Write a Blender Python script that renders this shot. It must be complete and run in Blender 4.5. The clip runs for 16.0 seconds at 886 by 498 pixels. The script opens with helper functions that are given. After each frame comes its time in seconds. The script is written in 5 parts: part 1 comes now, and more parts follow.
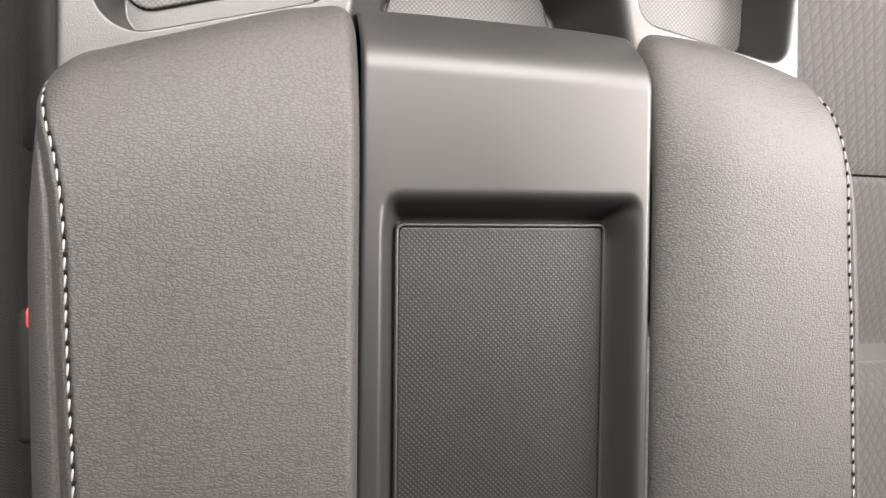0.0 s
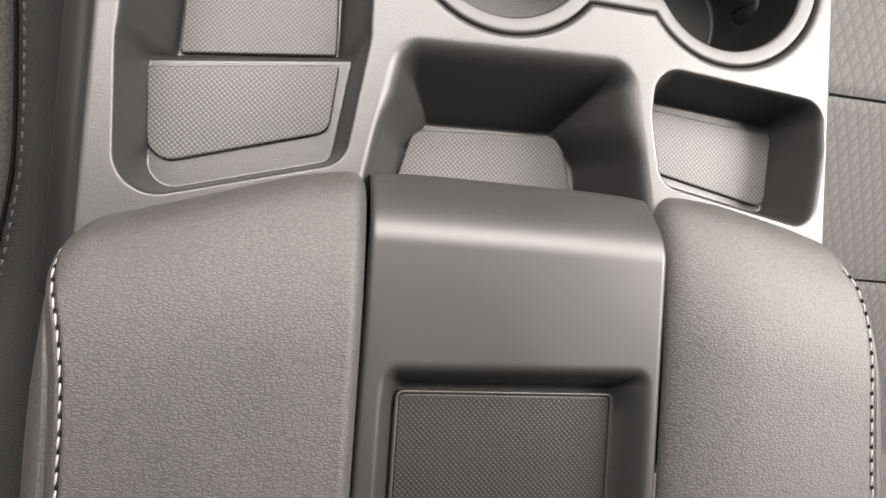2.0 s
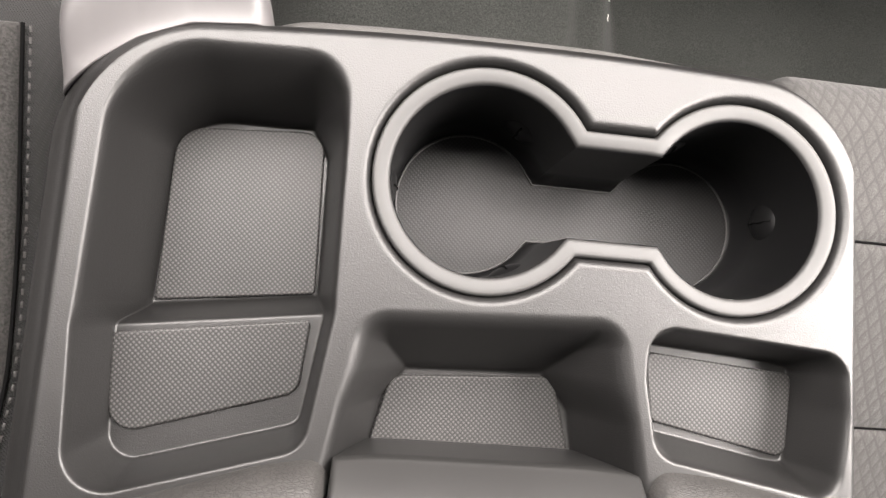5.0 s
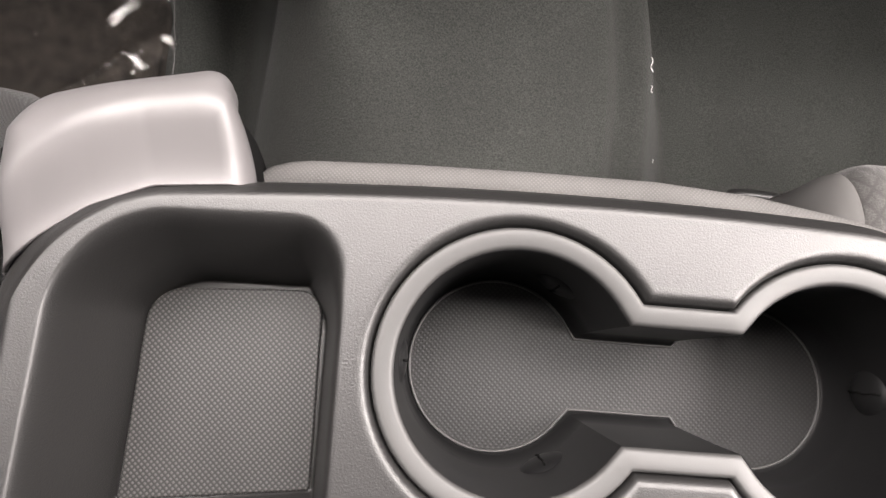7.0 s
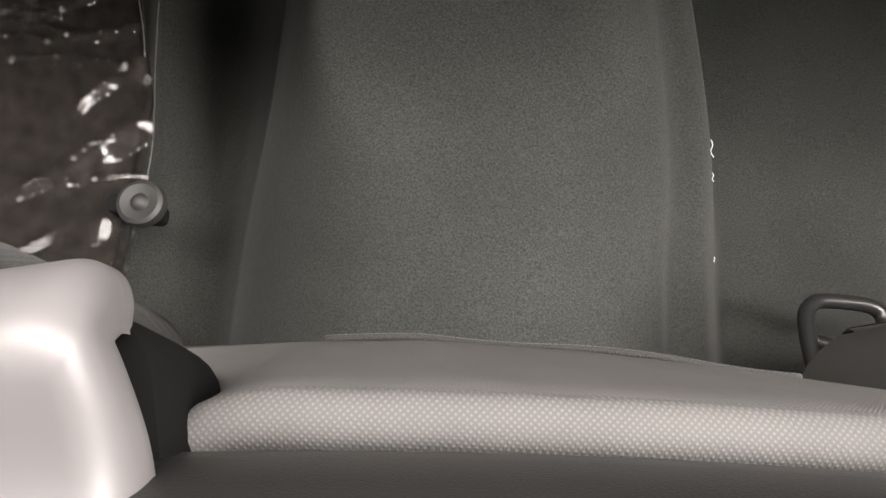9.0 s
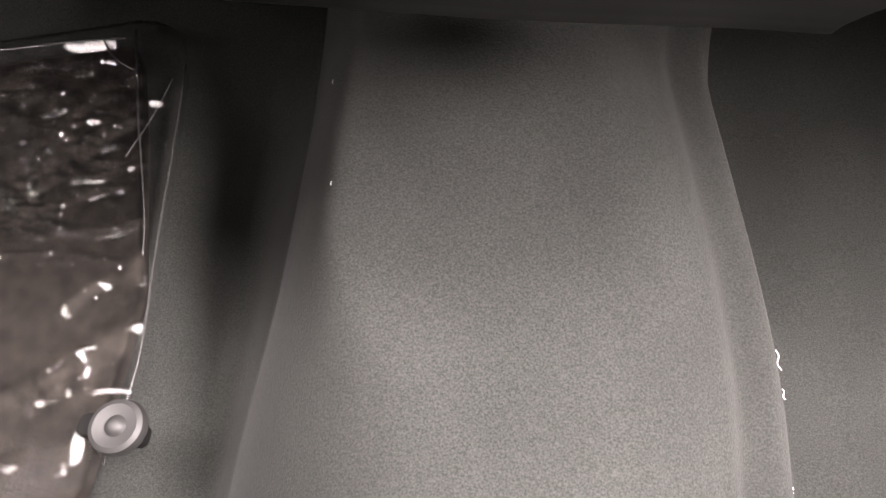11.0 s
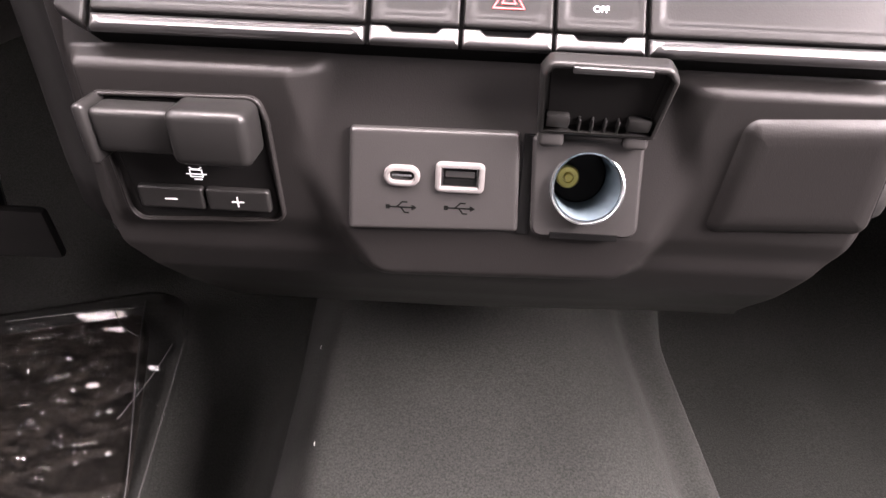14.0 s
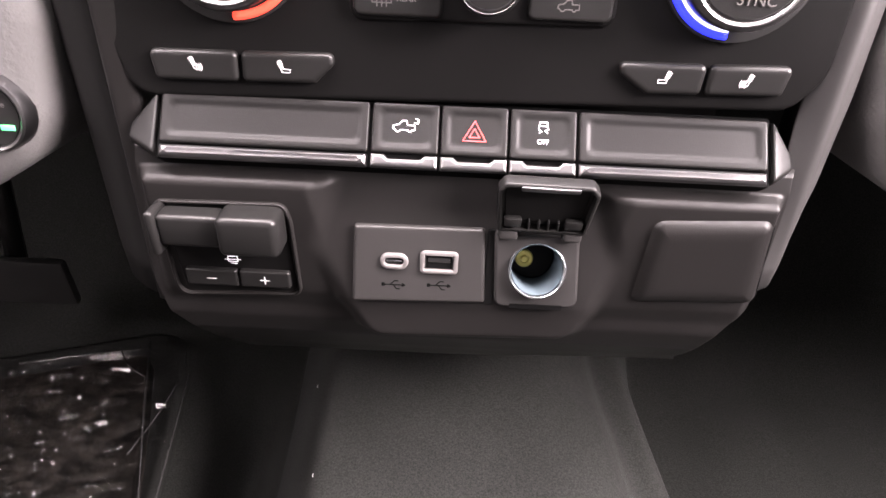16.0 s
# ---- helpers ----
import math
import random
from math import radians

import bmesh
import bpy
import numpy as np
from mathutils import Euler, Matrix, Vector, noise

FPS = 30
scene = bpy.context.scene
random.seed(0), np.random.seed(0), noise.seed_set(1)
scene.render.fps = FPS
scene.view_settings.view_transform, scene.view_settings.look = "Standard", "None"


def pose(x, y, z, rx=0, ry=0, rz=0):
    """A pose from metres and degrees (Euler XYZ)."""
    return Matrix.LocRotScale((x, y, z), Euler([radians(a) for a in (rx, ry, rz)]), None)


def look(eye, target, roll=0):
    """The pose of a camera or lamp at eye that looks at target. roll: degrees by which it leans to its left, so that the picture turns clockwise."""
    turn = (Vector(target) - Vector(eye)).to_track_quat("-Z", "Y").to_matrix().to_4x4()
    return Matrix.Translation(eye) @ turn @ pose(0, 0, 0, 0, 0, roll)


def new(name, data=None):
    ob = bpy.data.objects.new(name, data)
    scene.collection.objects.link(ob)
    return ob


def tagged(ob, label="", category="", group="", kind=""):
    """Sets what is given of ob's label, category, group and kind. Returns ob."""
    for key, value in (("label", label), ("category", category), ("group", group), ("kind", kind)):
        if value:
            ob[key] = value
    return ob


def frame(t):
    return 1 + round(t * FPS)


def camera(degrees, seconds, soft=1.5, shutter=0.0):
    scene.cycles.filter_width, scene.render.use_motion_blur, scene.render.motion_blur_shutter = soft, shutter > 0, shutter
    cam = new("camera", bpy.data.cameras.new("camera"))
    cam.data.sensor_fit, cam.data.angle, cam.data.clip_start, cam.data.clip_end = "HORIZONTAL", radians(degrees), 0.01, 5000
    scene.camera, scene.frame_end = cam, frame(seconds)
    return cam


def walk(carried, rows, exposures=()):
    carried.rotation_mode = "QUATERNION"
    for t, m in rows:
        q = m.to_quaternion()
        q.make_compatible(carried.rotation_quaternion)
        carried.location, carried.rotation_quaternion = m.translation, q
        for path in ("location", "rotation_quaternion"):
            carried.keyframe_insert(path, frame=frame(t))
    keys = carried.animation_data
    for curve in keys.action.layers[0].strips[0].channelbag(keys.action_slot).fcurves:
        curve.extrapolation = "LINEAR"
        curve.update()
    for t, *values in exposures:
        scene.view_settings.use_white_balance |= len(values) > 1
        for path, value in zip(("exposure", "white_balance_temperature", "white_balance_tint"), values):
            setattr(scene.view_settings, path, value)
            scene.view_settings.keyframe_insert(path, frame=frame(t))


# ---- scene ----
cam = camera(69.80, 16.0)
PATH = [
    (0, -0.0922, 0.1112, 0.8641, -1.24, -14.27, 0.95),
    (0.5, -0.0877, 0.1253, 0.8603, -1.17, -13.57, 1.83),
    (1, -0.0874, 0.1406, 0.8585, -0.69, -12.80, 2.94),
    (1.5, -0.0852, 0.1558, 0.8583, -0.21, -12.27, 3.57),
    (2, -0.0832, 0.1673, 0.8632, 0.93, -11.47, 4.25),
    (2.5, -0.0809, 0.1765, 0.8650, 1.96, -10.81, 4.74),
    (3, -0.0778, 0.1914, 0.8696, 2.82, -10.08, 5.02),
    (5.5, -0.0484, 0.2844, 0.8455, 5.31, -5.48, 4.67),
    (6, -0.0457, 0.2989, 0.8338, 6.32, -4.56, 4.56),
    (6.5, -0.0447, 0.3128, 0.8195, 7.21, -3.57, 4.38),
    (7, -0.0454, 0.3293, 0.8070, 8.04, -2.81, 4.51),
    (7.5, -0.0474, 0.3475, 0.7831, 8.75, -2.35, 4.29),
    (8, -0.0468, 0.3657, 0.7509, 9.57, -1.73, 3.98),
    (8.5, -0.0540, 0.3808, 0.7300, 10.86, -1.79, 4.43),
    (9, -0.0582, 0.3964, 0.7055, 13.52, -1.90, 4.08),
    (11.3, -0.0765, 0.4732, 0.6568, 29.64, -1.21, 4.28),
    (11.5, -0.0769, 0.4738, 0.6584, 31.86, -1.20, 3.99),
    (12, -0.0775, 0.4731, 0.6611, 37.41, -1.50, 3.68),
    (12.5, -0.0740, 0.4698, 0.6680, 41.84, -1.89, 3.62),
    (13, -0.0708, 0.4631, 0.6789, 44.96, -2.04, 3.54),
    (13.5, -0.0669, 0.4552, 0.6898, 47.13, -1.97, 3.27),
    (14, -0.0678, 0.4505, 0.7021, 48.63, -1.67, 2.83),
    (14.5, -0.0663, 0.4427, 0.7116, 49.62, -1.50, 2.56),
    (15, -0.0670, 0.4348, 0.7269, 50.35, -1.56, 2.43),
    (15.5, -0.0666, 0.4255, 0.7414, 50.87, -1.73, 2.08),
    (16, -0.0660, 0.4139, 0.7577, 51.32, -2.23, 1.73),
]
EXPOSURES = [(0, 0.10, 6500, 10), (2.5, -0.04, 6500, 10), (5.5, 0.04, 6500, 11), (6.6, 0.0, 6500, 12), (7.5, -0.14, 6500, 13), (8.5, -0.24, 6500, 11), (9.2, 0.20, 6500, 10), (11.3, 1.48, 6550, 22), (12.5, 1.60, 6550, 27), (13.5, 1.42, 6520, 26), (14.5, 1.2, 6500, 24), (16, 0.98, 6450, 24)]
walk(cam, [(t, pose(x, y, z, rx, ry, rz)) for t, x, y, z, rx, ry, rz in PATH], EXPOSURES)

# ---- daylight: sky outside, window light into the cab ----
world = bpy.data.worlds.new("sky")
scene.world = world
world.use_nodes = True
wt = world.node_tree
sky = wt.nodes.new("ShaderNodeTexSky")
sky.sky_type, sky.sun_disc, sky.sun_elevation, sky.sun_rotation = "NISHITA", False, radians(40), radians(60)
wt.links.new(sky.outputs[0], wt.nodes["Background"].inputs[0])
wt.nodes["Background"].inputs[1].default_value = 0.025


def window_light(name, m, sx, sy, watts, colour=(1, 0.97, 0.95)):
    data = bpy.data.lights.new(name, "AREA")
    data.shape, data.size, data.size_y, data.energy, data.color = "RECTANGLE", sx, sy, watts, colour
    ob = new(name, data)
    ob.matrix_world = m
    return ob


WARM = (1.0, 0.93, 0.88)
window_light("windshield_light", look((0.0, 0.79, 1.185), (0.04, 0.34, 0.62)), 1.30, 0.74, 106, WARM)
window_light("passenger_window_light", look((0.78, 0.37, 1.13), (0.0, 0.26, 0.6)), 0.46, 0.40, 46, WARM)
window_light("driver_window_light", look((-0.78, 0.30, 1.13), (-0.2, 0.40, 0.5)), 0.36, 0.22, 4.0, WARM)
window_light("rear_window_light", look((0.0, -1.25, 1.15), (0.0, 0.3, 0.6)), 1.1, 0.4, 0.5, WARM)


# ---- materials ----
def nodes_of(name):
    m = bpy.data.materials.new(name)
    m.use_nodes = True
    nt = m.node_tree
    return m, nt, nt.nodes["Principled BSDF"], (lambda kind: nt.nodes.new("ShaderNode" + kind)), nt.links.new


def grain(name, colour, rough, fine=900.0, bump=0.15, var=0.12, metal=0.0, spec=0.5, dist=0.0004, wear=14.0, coat=0.0):
    """A moulded or painted surface: fine grain in the relief, broad slight unevenness in colour and gloss."""
    m, nt, p, N, L = nodes_of(name)
    tc = N("TexCoord")
    n1, n2 = N("TexNoise"), N("TexNoise")
    n1.inputs["Scale"].default_value, n1.inputs["Detail"].default_value = fine, 3
    n2.inputs["Scale"].default_value, n2.inputs["Detail"].default_value = wear, 5
    for n in (n1, n2):
        L(tc.outputs["Object"], n.inputs["Vector"])
    ramp = N("ValToRGB")
    lo, hi = [max(0, c * (1 - var)) for c in colour], [min(1, c * (1 + var)) for c in colour]
    ramp.color_ramp.elements[0].position, ramp.color_ramp.elements[1].position = 0.3, 0.7
    ramp.color_ramp.elements[0].color, ramp.color_ramp.elements[1].color = (*lo, 1), (*hi, 1)
    L(n2.outputs["Fac"], ramp.inputs["Fac"])
    L(ramp.outputs["Color"], p.inputs["Base Color"])
    mr = N("MapRange")
    mr.inputs["To Min"].default_value, mr.inputs["To Max"].default_value = max(0.02, rough - 0.06), min(1, rough + 0.06)
    L(n2.outputs["Fac"], mr.inputs["Value"])
    L(mr.outputs["Result"], p.inputs["Roughness"])
    b = N("Bump")
    b.inputs["Strength"].default_value, b.inputs["Distance"].default_value = bump, dist
    L(n1.outputs["Fac"], b.inputs["Height"])
    L(b.outputs["Normal"], p.inputs["Normal"])
    p.inputs["Metallic"].default_value = metal
    p.inputs["Specular IOR Level"].default_value = spec
    p.inputs["Coat Weight"].default_value = coat
    return m


def leather(name, colour):
    """Grained leatherette: soft wrinkles drawn out sideways, over faint broad unevenness."""
    m, nt, p, N, L = nodes_of(name)
    tc, mp, v, n, n2, n3 = N("TexCoord"), N("Mapping"), N("TexVoronoi"), N("TexNoise"), N("TexNoise"), N("TexNoise")
    mp.inputs["Scale"].default_value = (470, 860, 640)
    L(tc.outputs["Object"], mp.inputs["Vector"])
    n.inputs["Scale"].default_value, n.inputs["Detail"].default_value = 0.55, 2
    L(mp.outputs["Vector"], n.inputs["Vector"])
    mix = N("MixRGB")
    mix.blend_type = "ADD"
    mix.inputs["Fac"].default_value = 2.0
    L(mp.outputs["Vector"], mix.inputs[1])
    L(n.outputs["Color"], mix.inputs[2])
    v.feature, v.inputs["Scale"].default_value = "DISTANCE_TO_EDGE", 1.0
    L(mix.outputs["Color"], v.inputs["Vector"])
    r = N("MapRange")
    r.interpolation_type = "SMOOTHSTEP"
    r.inputs["From Max"].default_value = 0.22
    L(v.outputs["Distance"], r.inputs["Value"])
    n3.inputs["Scale"].default_value, n3.inputs["Detail"].default_value = 0.7, 3
    L(mp.outputs["Vector"], n3.inputs["Vector"])
    add = N("Math")
    add.operation = "ADD"
    L(r.outputs["Result"], add.inputs[0])
    L(n3.outputs["Fac"], add.inputs[1])
    b = N("Bump")
    b.inputs["Strength"].default_value, b.inputs["Distance"].default_value = 0.36, 0.0003
    L(add.outputs[0], b.inputs["Height"])
    L(b.outputs["Normal"], p.inputs["Normal"])
    n2.inputs["Scale"].default_value, n2.inputs["Detail"].default_value = 22, 4
    L(tc.outputs["Object"], n2.inputs["Vector"])
    ramp = N("ValToRGB")
    ramp.color_ramp.elements[0].position, ramp.color_ramp.elements[1].position = 0.3, 0.72
    ramp.color_ramp.elements[0].color = (*[c * 0.92 for c in colour], 1)
    ramp.color_ramp.elements[1].color = (*[c * 1.1 for c in colour], 1)
    L(n2.outputs["Fac"], ramp.inputs["Fac"])
    # grain creases darkened to half: their shade is put into the colour
    crease_shade, deep = N("MapRange"), N("MixRGB")
    crease_shade.inputs["To Min"].default_value = 0.5
    L(r.outputs["Result"], crease_shade.inputs["Value"])
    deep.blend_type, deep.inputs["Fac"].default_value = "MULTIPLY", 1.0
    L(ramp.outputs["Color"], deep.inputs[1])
    L(crease_shade.outputs["Result"], deep.inputs[2])
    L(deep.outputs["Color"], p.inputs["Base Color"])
    p.inputs["Roughness"].default_value = 0.62
    p.inputs["Specular IOR Level"].default_value = 0.4
    return m


def quilt(name, colour, period=0.0105, lean=32.0):
    """Seat cloth sewn in slim diamonds: soft swells between fine sunk lines, over a close weave."""
    m, nt, p, N, L = nodes_of(name)
    tc, low = N("TexCoord"), N("Math")
    low.operation = "MINIMUM"
    for k, a in enumerate((lean, -lean)):
        mp, w = N("Mapping"), N("TexWave")
        mp.inputs["Rotation"].default_value = (0, 0, radians(a))
        L(tc.outputs["Object"], mp.inputs["Vector"])
        w.bands_direction, w.inputs["Scale"].default_value = "X", 0.314 / period
        w.inputs["Distortion"].default_value, w.inputs["Detail"].default_value = 0.8, 1
        L(mp.outputs["Vector"], w.inputs["Vector"])
        L(w.outputs["Fac"], low.inputs[k])
    line, yarn, col, mix, h = N("MapRange"), N("TexNoise"), N("ValToRGB"), N("MixRGB"), N("Math")
    line.inputs["From Max"].default_value = 0.16
    L(low.outputs[0], line.inputs["Value"])
    yarn.inputs["Scale"].default_value, yarn.inputs["Detail"].default_value = 900, 3
    L(tc.outputs["Object"], yarn.inputs["Vector"])
    col.color_ramp.elements[0].position, col.color_ramp.elements[1].position = 0.3, 0.7
    col.color_ramp.elements[0].color = (*[c * 0.7 for c in colour], 1)
    col.color_ramp.elements[1].color = (*[c * 1.3 for c in colour], 1)
    L(yarn.outputs["Fac"], col.inputs["Fac"])
    mix.inputs[1].default_value = (*[c * 0.74 for c in colour], 1)
    L(line.outputs["Result"], mix.inputs["Fac"])
    L(col.outputs["Color"], mix.inputs[2])
    L(mix.outputs["Color"], p.inputs["Base Color"])
    h.operation = "ADD"
    L(low.outputs[0], h.inputs[0])
    L(yarn.outputs["Fac"], h.inputs[1])
    b = N("Bump")
    b.inputs["Strength"].default_value, b.inputs["Distance"].default_value = 0.6, 0.0008
    L(h.outputs[0], b.inputs["Height"])
    L(b.outputs["Normal"], p.inputs["Normal"])
    p.inputs["Roughness"].default_value = 0.9
    p.inputs["Sheen Weight"].default_value = 0.12
    p.inputs["Specular IOR Level"].default_value = 0.25
    return m


def weave(name, colour, sx, sy, bump=0.6, dist=0.0005, turn=0.0, rough=0.85, low=0.55, both=True, sheen=0.2, fill=1.0, spec=0.5, tilt=0.0):
    """Crossed waves: a woven cloth, or the diamond knurl of a rubber mat. sx, sy: threads a metre."""
    m, nt, p, N, L = nodes_of(name)
    tc, mp = N("TexCoord"), N("Mapping")
    mp.inputs["Rotation"].default_value = (tilt, tilt * 0.7, turn)
    L(tc.outputs["Object"], mp.inputs["Vector"])
    w1, w2, mul = N("TexWave"), N("TexWave"), N("Math")
    w1.bands_direction, w2.bands_direction = "X", "Y"
    w1.inputs["Scale"].default_value, w2.inputs["Scale"].default_value = sx / 3.183, sy / 3.183
    for w in (w1, w2):
        w.inputs["Distortion"].default_value = 0.0
        L(mp.outputs["Vector"], w.inputs["Vector"])
    mul.operation = "MULTIPLY" if both else "MAXIMUM"
    L(w1.outputs["Fac"], mul.inputs[0])
    L(w2.outputs["Fac"], mul.inputs[1])
    n = N("TexNoise")
    n.inputs["Scale"].default_value, n.inputs["Detail"].default_value = 30, 5
    L(tc.outputs["Object"], n.inputs["Vector"])
    # hollows of the relief take a darker colour, their shade painted in
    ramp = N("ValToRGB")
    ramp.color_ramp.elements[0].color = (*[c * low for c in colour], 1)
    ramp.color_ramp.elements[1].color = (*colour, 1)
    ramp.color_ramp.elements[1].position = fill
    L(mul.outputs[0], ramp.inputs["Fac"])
    mix = N("MixRGB")
    mix.blend_type = "MULTIPLY"
    mix.inputs["Fac"].default_value = 0.35
    L(ramp.outputs["Color"], mix.inputs[1])
    L(n.outputs["Fac"], mix.inputs[2])
    L(mix.outputs["Color"], p.inputs["Base Color"])
    b = N("Bump")
    b.inputs["Strength"].default_value, b.inputs["Distance"].default_value = bump, dist
    L(mul.outputs[0], b.inputs["Height"])
    L(b.outputs["Normal"], p.inputs["Normal"])
    p.inputs["Roughness"].default_value = rough
    p.inputs["Sheen Weight"].default_value = sheen
    p.inputs["Specular IOR Level"].default_value = spec
    return m


def carpet_mat(name, colour):
    m, nt, p, N, L = nodes_of(name)
    tc, n1, n2, n3 = N("TexCoord"), N("TexNoise"), N("TexNoise"), N("TexNoise")
    for n, s, d in ((n1, 640, 4), (n2, 9, 4), (n3, 480, 3)):
        n.inputs["Scale"].default_value, n.inputs["Detail"].default_value = s, d
        L(tc.outputs["Object"], n.inputs["Vector"])
    r1 = N("ValToRGB")
    r1.color_ramp.elements[0].position, r1.color_ramp.elements[1].position = 0.34, 0.68
    r1.color_ramp.elements[0].color = (*[c * 0.68 for c in colour], 1)
    r1.color_ramp.elements[1].color = (*[c * 1.48 for c in colour], 1)
    L(n1.outputs["Fac"], r1.inputs["Fac"])
    mix = N("MixRGB")
    mix.blend_type, mix.inputs["Fac"].default_value = "MULTIPLY", 0.5
    L(r1.outputs["Color"], mix.inputs[1])
    L(n2.outputs["Fac"], mix.inputs[2])
    L(mix.outputs["Color"], p.inputs["Base Color"])
    b = N("Bump")
    b.inputs["Strength"].default_value, b.inputs["Distance"].default_value = 0.7, 0.0011
    L(n3.outputs["Fac"], b.inputs["Height"])
    L(b.outputs["Normal"], p.inputs["Normal"])
    p.inputs["Roughness"].default_value = 0.95
    p.inputs["Specular IOR Level"].default_value = 0.1
    p.inputs["Sheen Weight"].default_value = 0.08
    return m


def glow(name, colour, power):
    m, nt, p, N, L = nodes_of(name)
    p.inputs["Base Color"].default_value = (*colour, 1)
    p.inputs["Emission Color"].default_value = (*colour, 1)
    p.inputs["Emission Strength"].default_value = power
    return m


def film_mat(name, rough=0.09, haze=0.006):
    m, nt, p, N, L = nodes_of(name)
    out = nt.nodes["Material Output"]
    tr, gl, mx, lw = N("BsdfTransparent"), N("BsdfGlossy"), N("MixShader"), N("LayerWeight")
    tr.inputs["Color"].default_value = (0.93, 0.93, 0.93, 1)
    gl.inputs["Roughness"].default_value = rough
    lw.inputs["Blend"].default_value = 0.30
    L(lw.outputs["Fresnel"], mx.inputs["Fac"])
    veil, df = N("MixShader"), N("BsdfDiffuse")
    df.inputs["Color"].default_value = (0.8, 0.79, 0.78, 1)
    veil.inputs["Fac"].default_value = haze
    L(tr.outputs[0], veil.inputs[1])
    L(df.outputs[0], veil.inputs[2])
    L(veil.outputs[0], mx.inputs[1])
    L(gl.outputs[0], mx.inputs[2])
    L(mx.outputs[0], out.inputs["Surface"])
    return m


PLASTIC = grain("grained_grey_plastic", (0.0065, 0.0063, 0.0062), 0.45, fine=1500, bump=0.40, dist=0.0003, var=0.08, spec=0.54)
SATIN = grain("satin_black_plastic", (0.0105, 0.0103, 0.0101), 0.44, fine=1800, bump=0.08, var=0.08, spec=0.42)
RUBBER = grain("soft_grey_rubber", (0.022, 0.0217, 0.0214), 0.56, fine=1500, bump=0.06, var=0.05)
CUP_BLACK = grain("smooth_black_rubber", (0.005, 0.005, 0.0052), 0.4, fine=600, bump=0.05, var=0.15, spec=0.22)
GAP = grain("black_gap", (0.003, 0.003, 0.003), 0.9, fine=300, bump=0.1, spec=0.05)
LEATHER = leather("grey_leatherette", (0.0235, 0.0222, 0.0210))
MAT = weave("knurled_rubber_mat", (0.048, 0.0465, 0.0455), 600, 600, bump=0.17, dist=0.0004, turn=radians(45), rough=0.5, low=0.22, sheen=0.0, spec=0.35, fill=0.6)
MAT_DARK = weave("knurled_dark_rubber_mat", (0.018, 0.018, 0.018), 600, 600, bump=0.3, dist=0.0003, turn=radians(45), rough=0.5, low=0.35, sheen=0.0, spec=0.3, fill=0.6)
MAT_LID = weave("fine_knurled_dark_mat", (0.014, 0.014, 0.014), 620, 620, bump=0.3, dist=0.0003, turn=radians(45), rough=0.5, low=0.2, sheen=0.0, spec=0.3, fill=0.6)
CLOTH = weave("coarse_grey_seat_cloth", (0.094, 0.0915, 0.089), 800, 800, bump=0.3, dist=0.0005, turn=radians(45), low=0.64, sheen=0.0, spec=0.15)
CLOTH_FINE = weave("fine_grey_seat_cloth", (0.096, 0.0935, 0.091), 1000, 1000, bump=0.4, dist=0.0004, turn=radians(30), low=0.6, sheen=0.0, spec=0.15, tilt=0.6)
CLOTH_PLAIN = grain("smooth_grey_bolster_cloth", (0.062, 0.0605, 0.059), 0.9, fine=1400, bump=0.5, dist=0.0004, var=0.08, spec=0.1)
CLOTH_DARK = weave("black_seat_cloth", (0.014, 0.0136, 0.0133), 800, 800, bump=0.6, dist=0.0005, turn=radians(60), low=0.4, sheen=0.05, tilt=0.6)
QUILT = quilt("quilted_dark_seat_cloth", (0.050, 0.0485, 0.047))
THREAD = grain("pale_thread", (0.115, 0.112, 0.108), 0.85, fine=2500, bump=0.3)
CLOTH_FELT = carpet_mat("flecked_grey_seat_cloth", (0.040, 0.0385, 0.037))
RED_PLASTIC = grain("red_plastic", (0.45, 0.03, 0.02), 0.4)
THREAD_DIM = grain("dull_grey_thread", (0.042, 0.0405, 0.039), 0.85, fine=2500, bump=0.3)
LINT = grain("white_lint", (0.7, 0.7, 0.68), 0.9, fine=2500, bump=0.3)
PALE = grain("pale_satin_plastic", (0.070, 0.0665, 0.0675), 0.5, fine=200, bump=0.02, var=0.03)
CARPET = carpet_mat("dark_carpet", (0.032, 0.0333, 0.0308))
DASH = grain("grained_dark_dash_plastic", (0.0105, 0.0097, 0.0094), 0.42, fine=1900, bump=0.22, dist=0.0003, var=0.10, spec=0.22)
DASH_MID = grain("grained_charcoal_dash_plastic", (0.0205, 0.0193, 0.0188), 0.42, fine=2000, bump=0.2, dist=0.0003, var=0.07, spec=0.4)
DASH_GREY = grain("grained_grey_dash_plastic", (0.036, 0.0345, 0.034), 0.40, fine=2200, bump=0.15, dist=0.0003, var=0.06)
DASH_SKIN = grain("soft_grained_dash_skin", (0.112, 0.1085, 0.106), 0.55, fine=420, bump=0.7, dist=0.0006, var=0.08)
PANEL_BLACK = grain("smooth_black_panel", (0.005, 0.0048, 0.0047), 0.42, fine=1800, bump=0.06, var=0.08, spec=0.12)
BUTTON = grain("satin_switch_plastic", (0.010, 0.0097, 0.0094), 0.38, fine=1800, bump=0.1, var=0.06, spec=0.35)
SWITCH = grain("satin_black_switch_plastic", (0.009, 0.0087, 0.0085), 0.40, fine=1800, bump=0.1, var=0.06, spec=0.18)
CHROME = grain("satin_chrome", (0.16, 0.157, 0.158), 0.36, fine=800, bump=0.02, metal=1.0, var=0.03)
STEEL = grain("bright_steel", (0.6, 0.63, 0.65), 0.22, fine=500, bump=0.05, metal=1.0, var=0.04)
